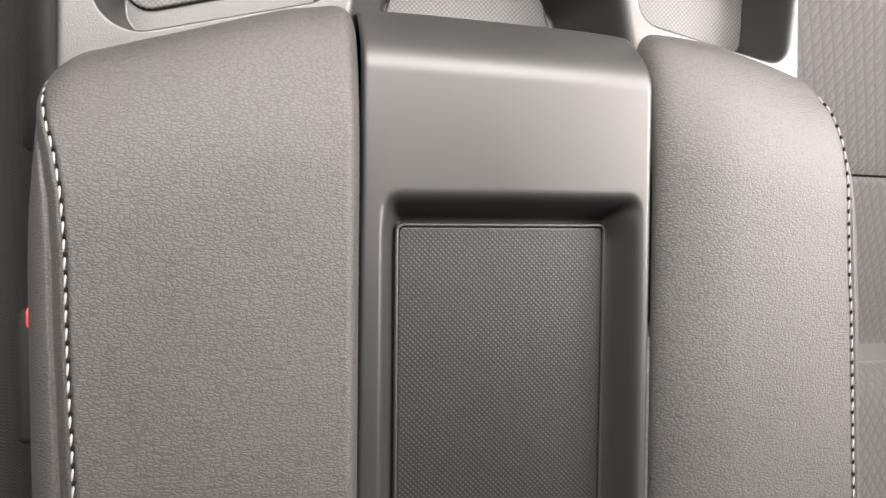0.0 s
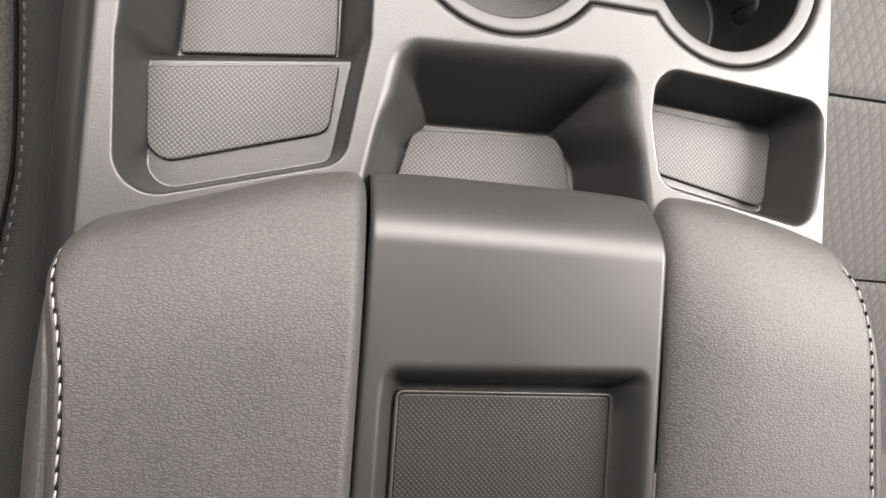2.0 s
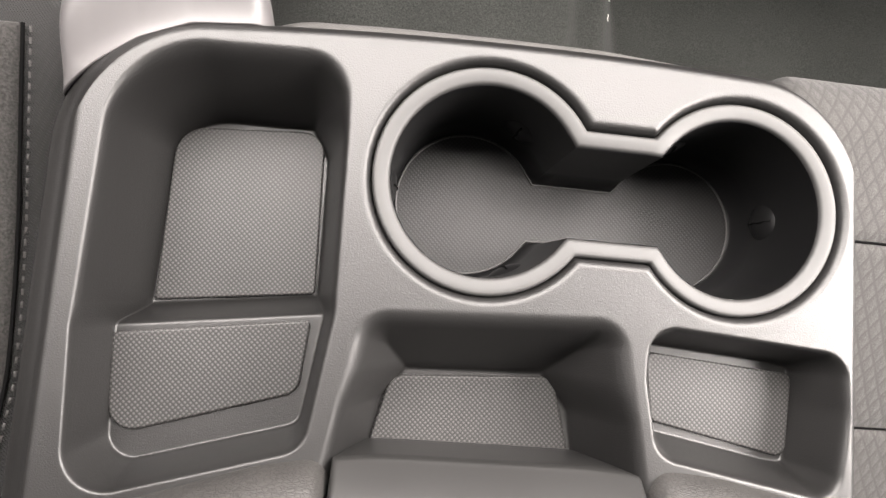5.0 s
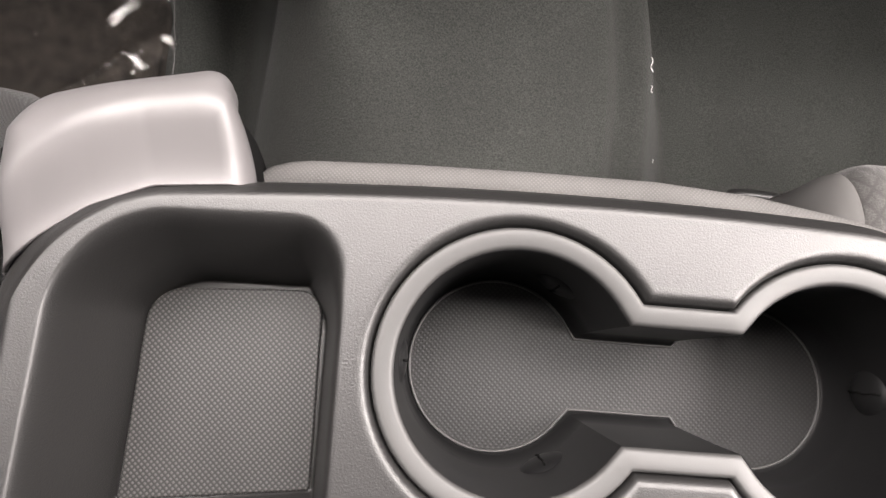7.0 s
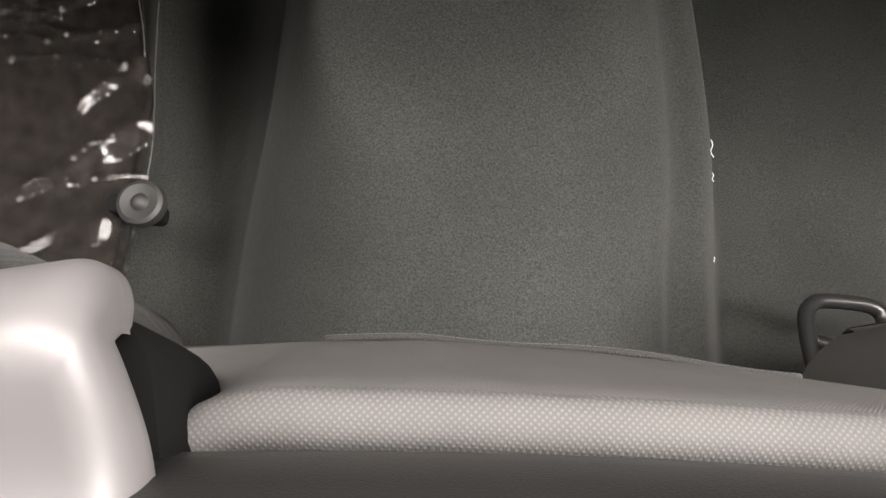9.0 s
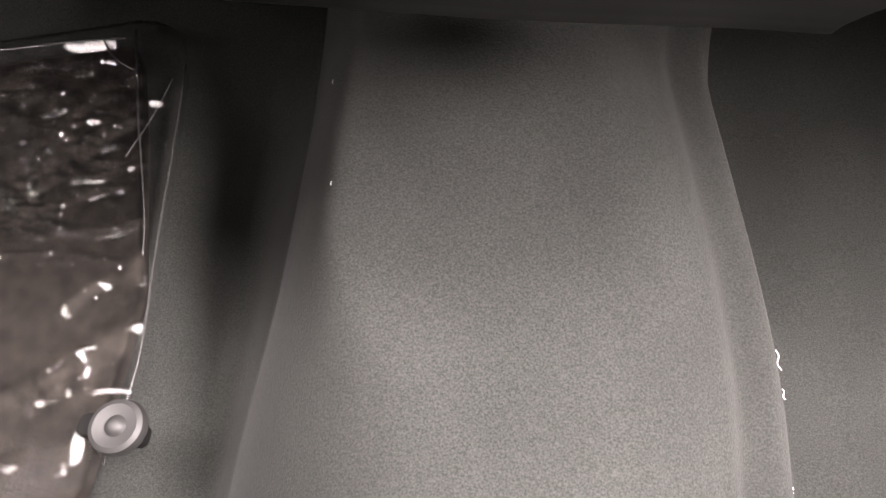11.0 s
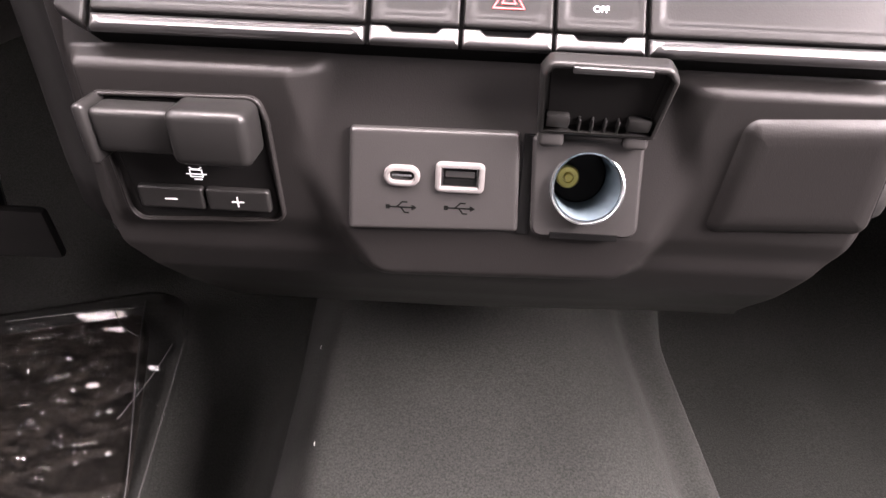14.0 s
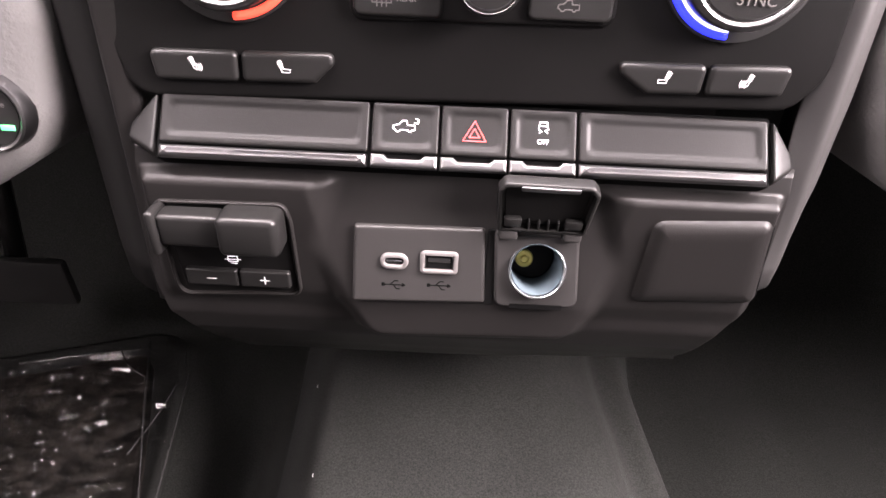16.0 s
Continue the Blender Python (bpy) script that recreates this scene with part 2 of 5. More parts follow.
BRASS = grain("brass_contact", (0.75, 0.66, 0.2), 0.35, fine=500, bump=0.05, metal=0.3)
SLEEVE = grain("dull_bluish_steel", (0.085, 0.112, 0.128), 0.5, fine=500, bump=0.05, metal=0.0, spec=0.15, var=0.08)
WHITE_TRIM = grain("pale_port_plastic", (0.10, 0.094, 0.092), 0.4, fine=900, bump=0.05)
ICON = glow("backlit_white", (1.0, 0.97, 0.97), 0.4)
ICON_DIM = grain("embossed_icon", (0.16, 0.15, 0.145), 0.6)
ICON_PALE = glow("dim_backlit_white", (1.0, 0.95, 0.93), 0.16)
ICON_RED = glow("backlit_red", (1.0, 0.07, 0.07), 0.34)
LED_RED = glow("red_led", (1.0, 0.06, 0.03), 1.3)
LED_BLUE = glow("blue_led", (0.02, 0.03, 1.0), 1.5)
LED_PALE = glow("pale_blue_led", (0.75, 0.8, 1.0), 0.9)
LED_GREEN = glow("green_led", (0.1, 0.9, 0.3), 0.7)
MATTE = grain("matte_black_plastic", (0.007, 0.0068, 0.0066), 0.7, fine=900, bump=0.1, spec=0.15)
FILM = film_mat("clear_plastic_film")
FILM_FOLD = film_mat("doubled_plastic_film", 0.22, 0.05)
MAT_FLOOR = grain("brown_black_floor_mat", (0.024, 0.0202, 0.0172), 0.8, fine=220, bump=0.4, dist=0.002, var=0.4, wear=60, spec=0.06)
BLACK_METAL = grain("black_painted_metal", (0.014, 0.014, 0.014), 0.34, fine=600, bump=0.05)
LINER = grain("grey_headliner", (0.06, 0.058, 0.056), 0.95, fine=500, bump=0.3)


# ---- building helpers ----
def put(name, verts, faces, mat, parent=None, label="", smooth=True, sharp=None):
    me = bpy.data.meshes.new(name)
    me.from_pydata([tuple(map(float, v)) for v in verts], [], faces)
    me.materials.append(mat)
    if smooth:
        me.shade_smooth()
        if sharp:
            me.set_sharp_from_angle(angle=radians(sharp))
    ob = new(name, me)
    ob.parent = parent
    if label:
        tagged(ob, label)
    return ob


def part(name, bm, mat, parent, label="", smooth=True, sharp=40):
    bmesh.ops.recalc_face_normals(bm, faces=bm.faces)
    me = bpy.data.meshes.new(name)
    bm.to_mesh(me)
    bm.free()
    me.materials.append(mat)
    if smooth:
        me.shade_smooth()
        me.set_sharp_from_angle(angle=radians(sharp))
    ob = new(name, me)
    ob.parent = parent
    if label:
        tagged(ob, label)
    return ob


def thing(name, label, category, kind="", group=""):
    return tagged(new(name), label, category, group, kind)


def rounded(points, radii, n=6):
    """A closed outline with its corners rounded."""
    pts = [Vector(p) for p in points]
    if not isinstance(radii, (list, tuple)):
        radii = [radii] * len(pts)
    out = []
    for i, p in enumerate(pts):
        a, b = pts[i - 1] - p, pts[(i + 1) % len(pts)] - p
        la, lb = a.length, b.length
        a, b = a / la, b / lb
        r = radii[i]
        half = math.acos(max(-1, min(1, a.dot(b)))) / 2
        if r <= 0 or abs(half - math.pi / 2) < 0.02:
            out.append(p.copy())
            continue
        d = min(r / math.tan(half), la * 0.49, lb * 0.49)
        r = d * math.tan(half)
        c = p + (a + b).normalized() * (r / math.sin(half))
        s, e = p + a * d - c, p + b * d - c
        a0, a1 = math.atan2(s.y, s.x), math.atan2(e.y, e.x)
        da = (a1 - a0 + math.pi) % (2 * math.pi) - math.pi
        for k in range(n + 1):
            t = a0 + da * k / n
            out.append(c + Vector((math.cos(t), math.sin(t))) * r)
    return out


def resample(outline, step):
    out = []
    for i, p in enumerate(outline):
        q = outline[(i + 1) % len(outline)]
        k = max(1, int((q - p).length / step))
        out += [p + (q - p) * (j / k) for j in range(k)]
    return out


def area(outline):
    return sum(p.x * q.y - q.x * p.y for p, q in zip(outline, outline[1:] + outline[:1])) / 2


def inset(outline, d):
    """The outline moved inwards by d."""
    s = 1 if area(outline) > 0 else -1
    out, k = [], len(outline)
    for i, p in enumerate(outline):
        a, b = (p - outline[i - 1]), (outline[(i + 1) % k] - p)
        na, nb = Vector((-a.y, a.x)) * s, Vector((-b.y, b.x)) * s
        na = na.normalized() if na.length > 1e-9 else nb.normalized()
        nb = nb.normalized() if nb.length > 1e-9 else na
        m = na + nb
        m = m.normalized() if m.length > 1e-6 else na
        out.append(p + m * (d / max(0.5, m.dot(na))))
    return out


def stack(rings, cap_top=True, cap_bottom=True):
    """Joins equal rings of 3D points into a skin."""
    n = len(rings[0])
    verts = [v for r in rings for v in r]
    faces = []
    for k in range(len(rings) - 1):
        for i in range(n):
            j = (i + 1) % n
            faces.append((k * n + i, k * n + j, (k + 1) * n + j, (k + 1) * n + i))
    if cap_top:
        faces.append(tuple((len(rings) - 1) * n + i for i in range(n)))
    if cap_bottom:
        faces.append(tuple(reversed(range(n))))
    return verts, faces


def place(m, verts):
    return [m @ Vector(v) for v in verts] if m else verts


def plate(name, outline, z0, z1, edge, mat, parent=None, label="", m=None, steps=3, dish=None, sharp=None):
    """A slab with a rounded upper edge. dish: (inset, drop, slope) sinks its middle."""
    if area(outline) < 0:
        outline = outline[::-1]
    rings = [[(p.x, p.y, z0) for p in outline], [(p.x, p.y, z1 - edge) for p in outline]]
    for k in range(1, steps + 1):
        t = math.pi / 2 * k / steps
        rings.append([(p.x, p.y, z1 - edge + edge * math.sin(t)) for p in inset(outline, edge * (1 - math.cos(t)))])
    rings.append([(p.x, p.y, z1) for p in inset(outline, edge * 1.5)])
    if dish:
        ins, drop, slope = dish
        for d, h in ((ins, 0), (ins + slope * 0.3, drop * 0.12), (ins + slope * 0.7, drop * 0.88), (ins + slope, drop), (ins + slope * 1.2, drop)):
            rings.append([(p.x, p.y, z1 - h) for p in inset(outline, d)])
    v, f = stack(rings)
    return put(name, place(m, v), f, mat, parent, label, sharp=sharp or 50)


def pillow(name, outline, profile, mat, parent=None, label="", m=None, crown=(), cap_bottom=True):
    """An upholstered pad: rings of (inset, height), then shrinking rings of (scale, height) towards its middle."""
    if area(outline) < 0:
        outline = outline[::-1]
    rings = [[(p.x, p.y, z) for p in inset(outline, d)] for d, z in profile]
    last = inset(outline, profile[-1][0])
    c = sum(last, Vector((0, 0))) / len(last)
    for s, z in crown:
        rings.append([(c.x + (p.x - c.x) * s, c.y + (p.y - c.y) * s, z) for p in last])
    v, f = stack(rings, cap_bottom=cap_bottom)
    return put(name, place(m, v), f, mat, parent, label)


def tube(name, path, r, mat, parent=None, label="", closed=False, n=8, m=None):
    pts = [Vector(p) for p in path]
    rings, k = [], len(pts)
    up = Vector((0, 0, 1))
    for i, p in enumerate(pts):
        a = pts[(i + 1) % k] if closed or i < k - 1 else p
        b = pts[i - 1] if closed or i > 0 else p
        d = (a - b).normalized()
        s = d.cross(up)
        if s.length < 0.1:
            s = d.cross(Vector((1, 0, 0)))
        s.normalize()
        w = s.cross(d)
        rings.append([p + (s * math.cos(2 * math.pi * j / n) + w * math.sin(2 * math.pi * j / n)) * r for j in range(n)])
    if closed:
        rings.append(rings[0])
    v, f = stack(rings, not closed, not closed)
    return put(name, place(m, v), f, mat, parent, label)


def turned(name, profile, centre, mat, parent=None, label="", m=None, n=48, base=True, sharp=35, top=True):
    """A turned body about the local z axis: profile of (radius, height)."""
    rings = [[(centre[0] + max(r, 1e-5) * math.cos(2 * math.pi * j / n), centre[1] + max(r, 1e-5) * math.sin(2 * math.pi * j / n), z) for j in range(n)] for r, z in profile]
    v, f = stack(rings, top, base)
    return put(name, place(m, v), f, mat, parent, label, sharp=sharp)


def box(name, size, centre, mat, parent=None, label="", m=None, edge=0.001, seg=2):
    bm = bmesh.new()
    bmesh.ops.create_cube(bm, size=1)
    for v in bm.verts:
        v.co = Vector((v.co.x * size[0], v.co.y * size[1], v.co.z * size[2]))
    if edge:
        bmesh.ops.bevel(bm, geom=bm.edges[:], offset=min(edge, min(size) * 0.45), segments=seg, affect="EDGES", profile=0.5)
    for v in bm.verts:
        v.co += Vector(centre)
    if m:
        bm.transform(m)
    return part(name, bm, mat, parent, label)


def lettering(name, text, size, at, mat, parent, m, label=""):
    cu = bpy.data.curves.new(name, "FONT")
    cu.body, cu.size, cu.align_x, cu.align_y, cu.extrude = text, size, "CENTER", "CENTER", 0.00008
    cu.materials.append(mat)
    ob = new(name, cu)
    ob.parent = parent
    ob.matrix_world = m @ Matrix.Translation(at)
    return ob


def inside(outline, X, Y):
    """Signed distance to an outline on arrays: positive inside."""
    best, sign = np.full(X.shape, 1e9), np.zeros(X.shape, bool)
    for p, q in zip(outline, outline[1:] + outline[:1]):
        ex, ey = q.x - p.x, q.y - p.y
        l2 = ex * ex + ey * ey + 1e-18
        t = np.clip(((X - p.x) * ex + (Y - p.y) * ey) / l2, 0, 1)
        best = np.minimum(best, (X - p.x - t * ex) ** 2 + (Y - p.y - t * ey) ** 2)
        cross = (p.y > Y) != (q.y > Y)
        xc = p.x + (Y - p.y) * ex / (ey if abs(ey) > 1e-12 else 1e-12)
        sign ^= cross & (X < xc)
    return np.where(sign, 1, -1) * np.sqrt(best)


def ease(t):
    t = np.clip(t, 0, 1)
    return t * t * (3 - 2 * t)


def wall_drop(t):
    """A pocket's side: rounded at the rim, steep, with a tight foot."""
    t, a, b = np.clip(t, 0, 1), 0.28, 0.10
    full = 1 - a / 2 - b / 2
    return np.where(t < a, t * t / (2 * a), np.where(t < 1 - b, t - a / 2, full - (1 - t) ** 2 / (2 * b))) / full


def sheet(name, X, Y, Z, mat, parent=None, label="", keep=None, skirt=None, smooth=True, m=None, flare=None, sharp=None):
    """A grid skin; keep masks its cells; skirt: (outwards, z) rings hung round its rim."""
    ny, nx = X.shape
    verts = list(zip(X.ravel(), Y.ravel(), Z.ravel()))
    idx = np.arange(nx * ny).reshape(ny, nx)
    quads = np.stack([idx[:-1, :-1], idx[:-1, 1:], idx[1:, 1:], idx[1:, :-1]], -1)
    if keep is not None:
        quads = quads[keep]
    faces = [tuple(map(int, q)) for q in quads.reshape(-1, 4)]
    if skirt:
        rim = list(idx[0, :]) + list(idx[1:, -1]) + list(idx[-1, -2::-1]) + list(idx[-2:0, 0])
        out = [Vector(verts[i][:2]) for i in rim]
        prev = rim
        for d, z in skirt:
            moved = inset(out, -d)
            if flare:
                moved = [o + (q - o) * flare(o) for o, q in zip(out, moved)]
            base = len(verts)
            verts += [(p.x, p.y, verts[rim[i]][2] + z) for i, p in enumerate(moved)]
            now = list(range(base, base + len(rim)))
            n = len(rim)
            faces += [(int(prev[i]), int(now[i]), int(now[(i + 1) % n]), int(prev[(i + 1) % n])) for i in range(n)]
            prev = now
    return put(name, place(m, verts), faces, mat, parent, label, smooth=smooth, sharp=sharp)


def smooth_path(pts, k=6):
    """A path carried smoothly through its points."""
    p = [Vector(q) for q in pts]
    p = [p[0] * 2 - p[1]] + p + [p[-1] * 2 - p[-2]]
    out = []
    for a, b, c, d in zip(p, p[1:], p[2:], p[3:]):
        for i in range(k):
            t = i / k
            out.append(0.5 * (2 * b + (c - a) * t + (2 * a - 5 * b + 4 * c - d) * t * t + (3 * b - a - 3 * c + d) * t ** 3))
    return out + [p[-2]]


# ---- cab shell: floor, tunnel, doors, roof ----
def floor_height(x, y):
    top = 0.222 + 0.058 * ease((y - 0.5) / 0.32) + 0.30 * ease((y - 0.86) / 0.34)
    right = 0.07 + 0.5 * ease((y - 0.95) / 0.4)
    left = 0.115 + 0.5 * ease((y - 0.98) / 0.4)
    xr = 0.181 - 0.045 * ease((y - 0.56) / 0.32)
    # right flank: falls away softly, a faint raised seam, then a steep drop to the passenger's floor
    z = top - 0.034 * ease((x - xr + 0.12) / 0.12) - 0.012 * ease((x - xr + 0.055) / 0.02) + 0.007 * np.exp(-((x - xr + 0.012) / 0.016) ** 2)
    z = z + (right - z) * ease((x - xr + 0.010) / 0.075)
    # left flank: a round shoulder down to the driver's floor, tighter towards the dash
    far = ease((y - 0.5) / 0.2)
    start, width = -0.085 - 0.072 * far, 0.165 - 0.085 * far
    k = np.clip((start - x) / width, 0, 1.0)
    z = np.where(x < start, z + (left - z) * k * k * (1.6 - 0.6 * k), z)
    # added trough beside the tunnel, sunk so that this strip of carpet lies in shade
    z = z - 0.072 * np.exp(-((x + 0.286) / 0.046) ** 2) * ease((1.0 - y) / 0.15)
    return z + 0.0015 * np.sin(31 * x + 3) * np.sin(23 * y)


gx = np.unique(np.concatenate([np.linspace(-0.85, -0.3, 30), np.linspace(-0.3, 0.3, 190), np.linspace(0.3, 0.85, 30)]))
X, Y = np.meshgrid(gx, np.linspace(-1.3, 1.5, 300))
tagged(sheet("floor", X, Y, floor_height(X, Y), CARPET), "dark grey carpet over the floor and tunnel", "carpet", kind="structure")


def panel_with_hole(name, m, w, h, hole, thick, mat, label, cat):
    """An upright panel of the cab with a window opening right through it."""
    x0, x1, y0, y1 = hole
    xs, ys = (-w / 2, x0, x1, w / 2), (0, y0, y1, h)
    bm = bmesh.new()
    for i in range(3):
        for j in range(3):
            if i == 1 and j == 1:
                continue
            r = bmesh.ops.create_cube(bm, size=1)["verts"]
            for v in r:
                v.co = Vector(((xs[i] + xs[i + 1]) / 2 + v.co.x * (xs[i + 1] - xs[i]), (ys[j] + ys[j + 1]) / 2 + v.co.y * (ys[j + 1] - ys[j]), v.co.z * thick))
    bmesh.ops.remove_doubles(bm, verts=bm.verts, dist=1e-5)
    bm.transform(m)
    return tagged(part(name, bm, mat, None, smooth=False), label, cat, kind="structure")


panel_with_hole("wall_left", pose(-0.84, 0.1, 0.05, 90, 0, 90), 2.9, 1.4, (-0.5, 0.5, 0.85, 1.27), 0.06, DASH_GREY, "dark driver door with a window opening", "door")
panel_with_hole("wall_right", pose(0.84, 0.1, 0.05, 90, 0, 90), 2.9, 1.4, (-0.4, 0.65, 0.85, 1.27), 0.06, DASH_GREY, "dark passenger door with a window opening", "door")
panel_with_hole("wall_back", pose(0, -1.33, 0.05, 90, 0, 0), 1.74, 1.4, (-0.6, 0.6, 0.9, 1.3), 0.06, DASH_GREY, "dark rear cab wall with a window opening", "wall")
panel_with_hole("wall_front", pose(0, 1.2, 0.9, 146, 0, 0), 1.74, 1.02, (-0.72, 0.72, 0.06, 0.92), 0.04, DASH_GREY, "sloping windshield frame above the dashboard", "wall")
bm = bmesh.new()
bmesh.ops.create_cube(bm, size=1)
for v in bm.verts:
    v.co = Vector((v.co.x * 1.74, v.co.y * 0.05 + 1.24, 0.48 + v.co.z * 0.9))
tagged(part("wall_firewall", bm, CARPET, None, smooth=False), "dark carpeted firewall under the windshield", "wall", kind="structure")
bm = bmesh.new()
bmesh.ops.create_cube(bm, size=1)
for v in bm.verts:
    v.co = Vector((v.co.x * 1.8, v.co.y * 1.8 - 0.52, 1.47 + v.co.z * 0.05))
tagged(part("ceiling", bm, LINER, None, smooth=False), "pale grey cloth headliner", "headliner", kind="structure")

# ---- centre console: storage tray at the front ----
console = thing("center_console", "grey grained plastic fold-down centre console tray", "console")
CUP1, CUP2 = Vector((-0.0095, 0.321)), Vector((0.1003, 0.3195))


def cup_outline(grow=0.0):
    """The two joined cups: circles with a straight neck."""
    r1, r2, top, bot = 0.0484 + grow, 0.0467 + grow, 0.3468 + grow, 0.2924 - grow
    pts = []
    a_t, a_b = math.asin((top - CUP1.y) / r1), math.asin((bot - CUP1.y) / r1)
    for k in range(49):
        a = a_t + (2 * math.pi + a_b - a_t) * k / 48
        pts.append(CUP1 + Vector((math.cos(a), math.sin(a))) * r1)
    a_t, a_b = math.asin((top - CUP2.y) / r2), math.asin((bot - CUP2.y) / r2)
    s, e = math.pi - a_b, math.pi - a_t
    for k in range(49):
        a = s - 2 * math.pi + (e - (s - 2 * math.pi)) * k / 48
        pts.append(CUP2 + Vector((math.cos(a), math.sin(a))) * r2)
    return pts


def uv_of(n, lo, hi, dense):
    """Spacing over lo..hi that is finer near both ends."""
    t = np.linspace(0, 1, n)
    s = t - dense * np.sin(2 * np.pi * t) / (2 * np.pi)
    return lo + (hi - lo) * s


u = uv_of(500, 0, 1, 0.4)
v = np.linspace(0, 1, 360)
U, V = np.meshgrid(u, v)
XL, XR, YB = -0.1745, 0.1545, 0.165
X = XL + U * (XR - XL) + 0.0035 * (1 - V) * np.where(U > 0.5, 1, 0) * (2 * U - 1)


def front_edge(x):
    c = 0.3792 + 0.02 * x - 0.30 * x ** 2
    r = 0.046
    dl, dr = np.clip(x - XL, 0, r), np.clip(XR - x, 0, r)
    return c - (r - np.sqrt(np.maximum(r * r - (r - dl) ** 2, 0))) - (r - np.sqrt(np.maximum(r * r - (r - dr) ** 2, 0)))


Y = YB + V * (front_edge(XL + U * (XR - XL)) - YB)
left_pocket = rounded([(-0.1597, 0.3622), (-0.0715, 0.3650), (-0.0695, 0.262), (-0.0765, 0.2095), (-0.1590, 0.1865), (-0.1628, 0.25)], [0.036, 0.016, 0.02, 0.01, 0.014, 0.06], n=28)
mid_pocket = rounded([(-0.0555, 0.2615), (0.0505, 0.2665), (0.064, 0.195), (0.066, 0.16), (-0.069, 0.16), (-0.0665, 0.195)], [0.013, 0.013, 0.04, 0.01, 0.01, 0.04], n=16)
right_pocket = rounded([(0.0655, 0.2645), (0.1495, 0.2585), (0.1515, 0.235), (0.1475, 0.2005), (0.0705, 0.2145), (0.0645, 0.245)], [0.01, 0.01, 0.03, 0.009, 0.01, 0.03], n=16)
Z = np.full(X.shape, 0.60)
s = inside(left_pocket, X, Y)
step = 0.2475 + 0.13 * (X + 0.16)
wide = 0.0065 + 0.006 * ease((Y - step) / 0.01) + 0.014 * ease((Y - 0.330) / 0.03)
deep = 0.030 + 0.024 * ease((Y - step) / 0.0105)
Z -= deep * wall_drop((s + 0.003) / wide)
s = inside(mid_pocket, X, Y)
Z -= 0.044 * wall_drop((s + 0.003) / (0.020 + 0.010 * ease((Y - 0.222) / 0.02)))
s = inside(right_pocket, X, Y)
Z -= 0.028 * wall_drop((s + 0.003) / (0.009 + 0.002 * ease((X - 0.13) / 0.02)))
cups = cup_outline(0.0009)
sc = inside(cups, X, Y)
lip = np.clip(sc + 0.0034, 0, 0.0034)
Z -= 0.0034 - np.sqrt(np.maximum(0.0034 ** 2 - lip ** 2, 0)) + 0.008 * ease(sc / 0.0015)
rim = np.minimum(np.minimum(X - X[:, :1], X[:, -1:] - X), Y[-1:, :] - Y)
r = 0.0035
Z -= np.where(rim < r, r - np.sqrt(np.maximum(r * r - (r - np.clip(rim, 0, r)) ** 2, 0)), 0) * 0.75
mid = lambda a: (a[:-1, :-1] + a[1:, 1:]) / 2
sheet("tray", X, Y, Z, PLASTIC, console, keep=mid(sc) < 0.0032,
      skirt=[(0.0030, -0.0010), (0.0075, -0.005), (0.0135, -0.013), (0.0190, -0.024), (0.0205, -0.033), (0.0185, -0.038)],
      flare=lambda p: max(0.12, float(ease((-0.118 - p.x) / 0.05)), 0.44 * float(ease((p.y - 0.325) / 0.035))))
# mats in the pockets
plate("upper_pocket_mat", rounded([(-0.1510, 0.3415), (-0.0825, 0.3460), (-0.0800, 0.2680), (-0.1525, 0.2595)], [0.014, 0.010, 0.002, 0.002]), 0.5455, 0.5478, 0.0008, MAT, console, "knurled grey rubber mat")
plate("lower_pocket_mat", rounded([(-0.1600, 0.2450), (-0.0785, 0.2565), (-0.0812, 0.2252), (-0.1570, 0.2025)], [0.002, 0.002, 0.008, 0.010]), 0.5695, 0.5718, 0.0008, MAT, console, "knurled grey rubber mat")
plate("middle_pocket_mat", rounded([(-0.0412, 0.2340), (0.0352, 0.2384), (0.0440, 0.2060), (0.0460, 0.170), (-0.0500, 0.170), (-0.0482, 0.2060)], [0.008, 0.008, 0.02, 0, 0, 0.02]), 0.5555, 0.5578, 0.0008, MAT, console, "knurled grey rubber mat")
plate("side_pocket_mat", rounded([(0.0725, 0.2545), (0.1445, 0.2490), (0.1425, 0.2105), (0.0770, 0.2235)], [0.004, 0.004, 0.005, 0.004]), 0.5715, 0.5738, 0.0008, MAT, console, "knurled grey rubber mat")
# cup holder insert
full = resample(cup_outline(0.0), 0.002)
ring_rings = []
for d, z in ((0.0, 0.586), (0.0, 0.5962), (0.0004, 0.5972), (0.0010, 0.5977), (0.0016, 0.5978), (0.0030, 0.5977), (0.0058, 0.5973), (0.0066, 0.5970), (0.0072, 0.5964), (0.0076, 0.5950), (0.0077, 0.590)):
    ring_rings.append([(p.x, p.y, z) for p in inset(full, d)])
vv, ff = stack(ring_rings, False, False)
insert = put("cup_holder", vv, ff, RUBBER, console, "soft grey rubber twin cup holder rim", sharp=50)
inner = inset(full, 0.0077)
walls = [[(p.x, p.y, z) for p in inset(inner, d)] for d, z in ((0, 0.5955), (0.0003, 0.58), (0.0014, 0.55), (0.0024, 0.531), (0.0050, 0.529))]
vv, ff = stack(walls, True, False)
put("well", vv, ff, CUP_BLACK, insert, "smooth black cup well", sharp=50)
floor_mat = inset(inner, 0.0046)
plate("well_mat", floor_mat, 0.529, 0.5302, 0.0005, MAT_DARK, insert, "knurled dark rubber cup mat")
tube("well_mat_lip", [(p.x, p.y, 0.5303) for p in floor_mat], 0.0006, RUBBER, insert, closed=True, n=6)
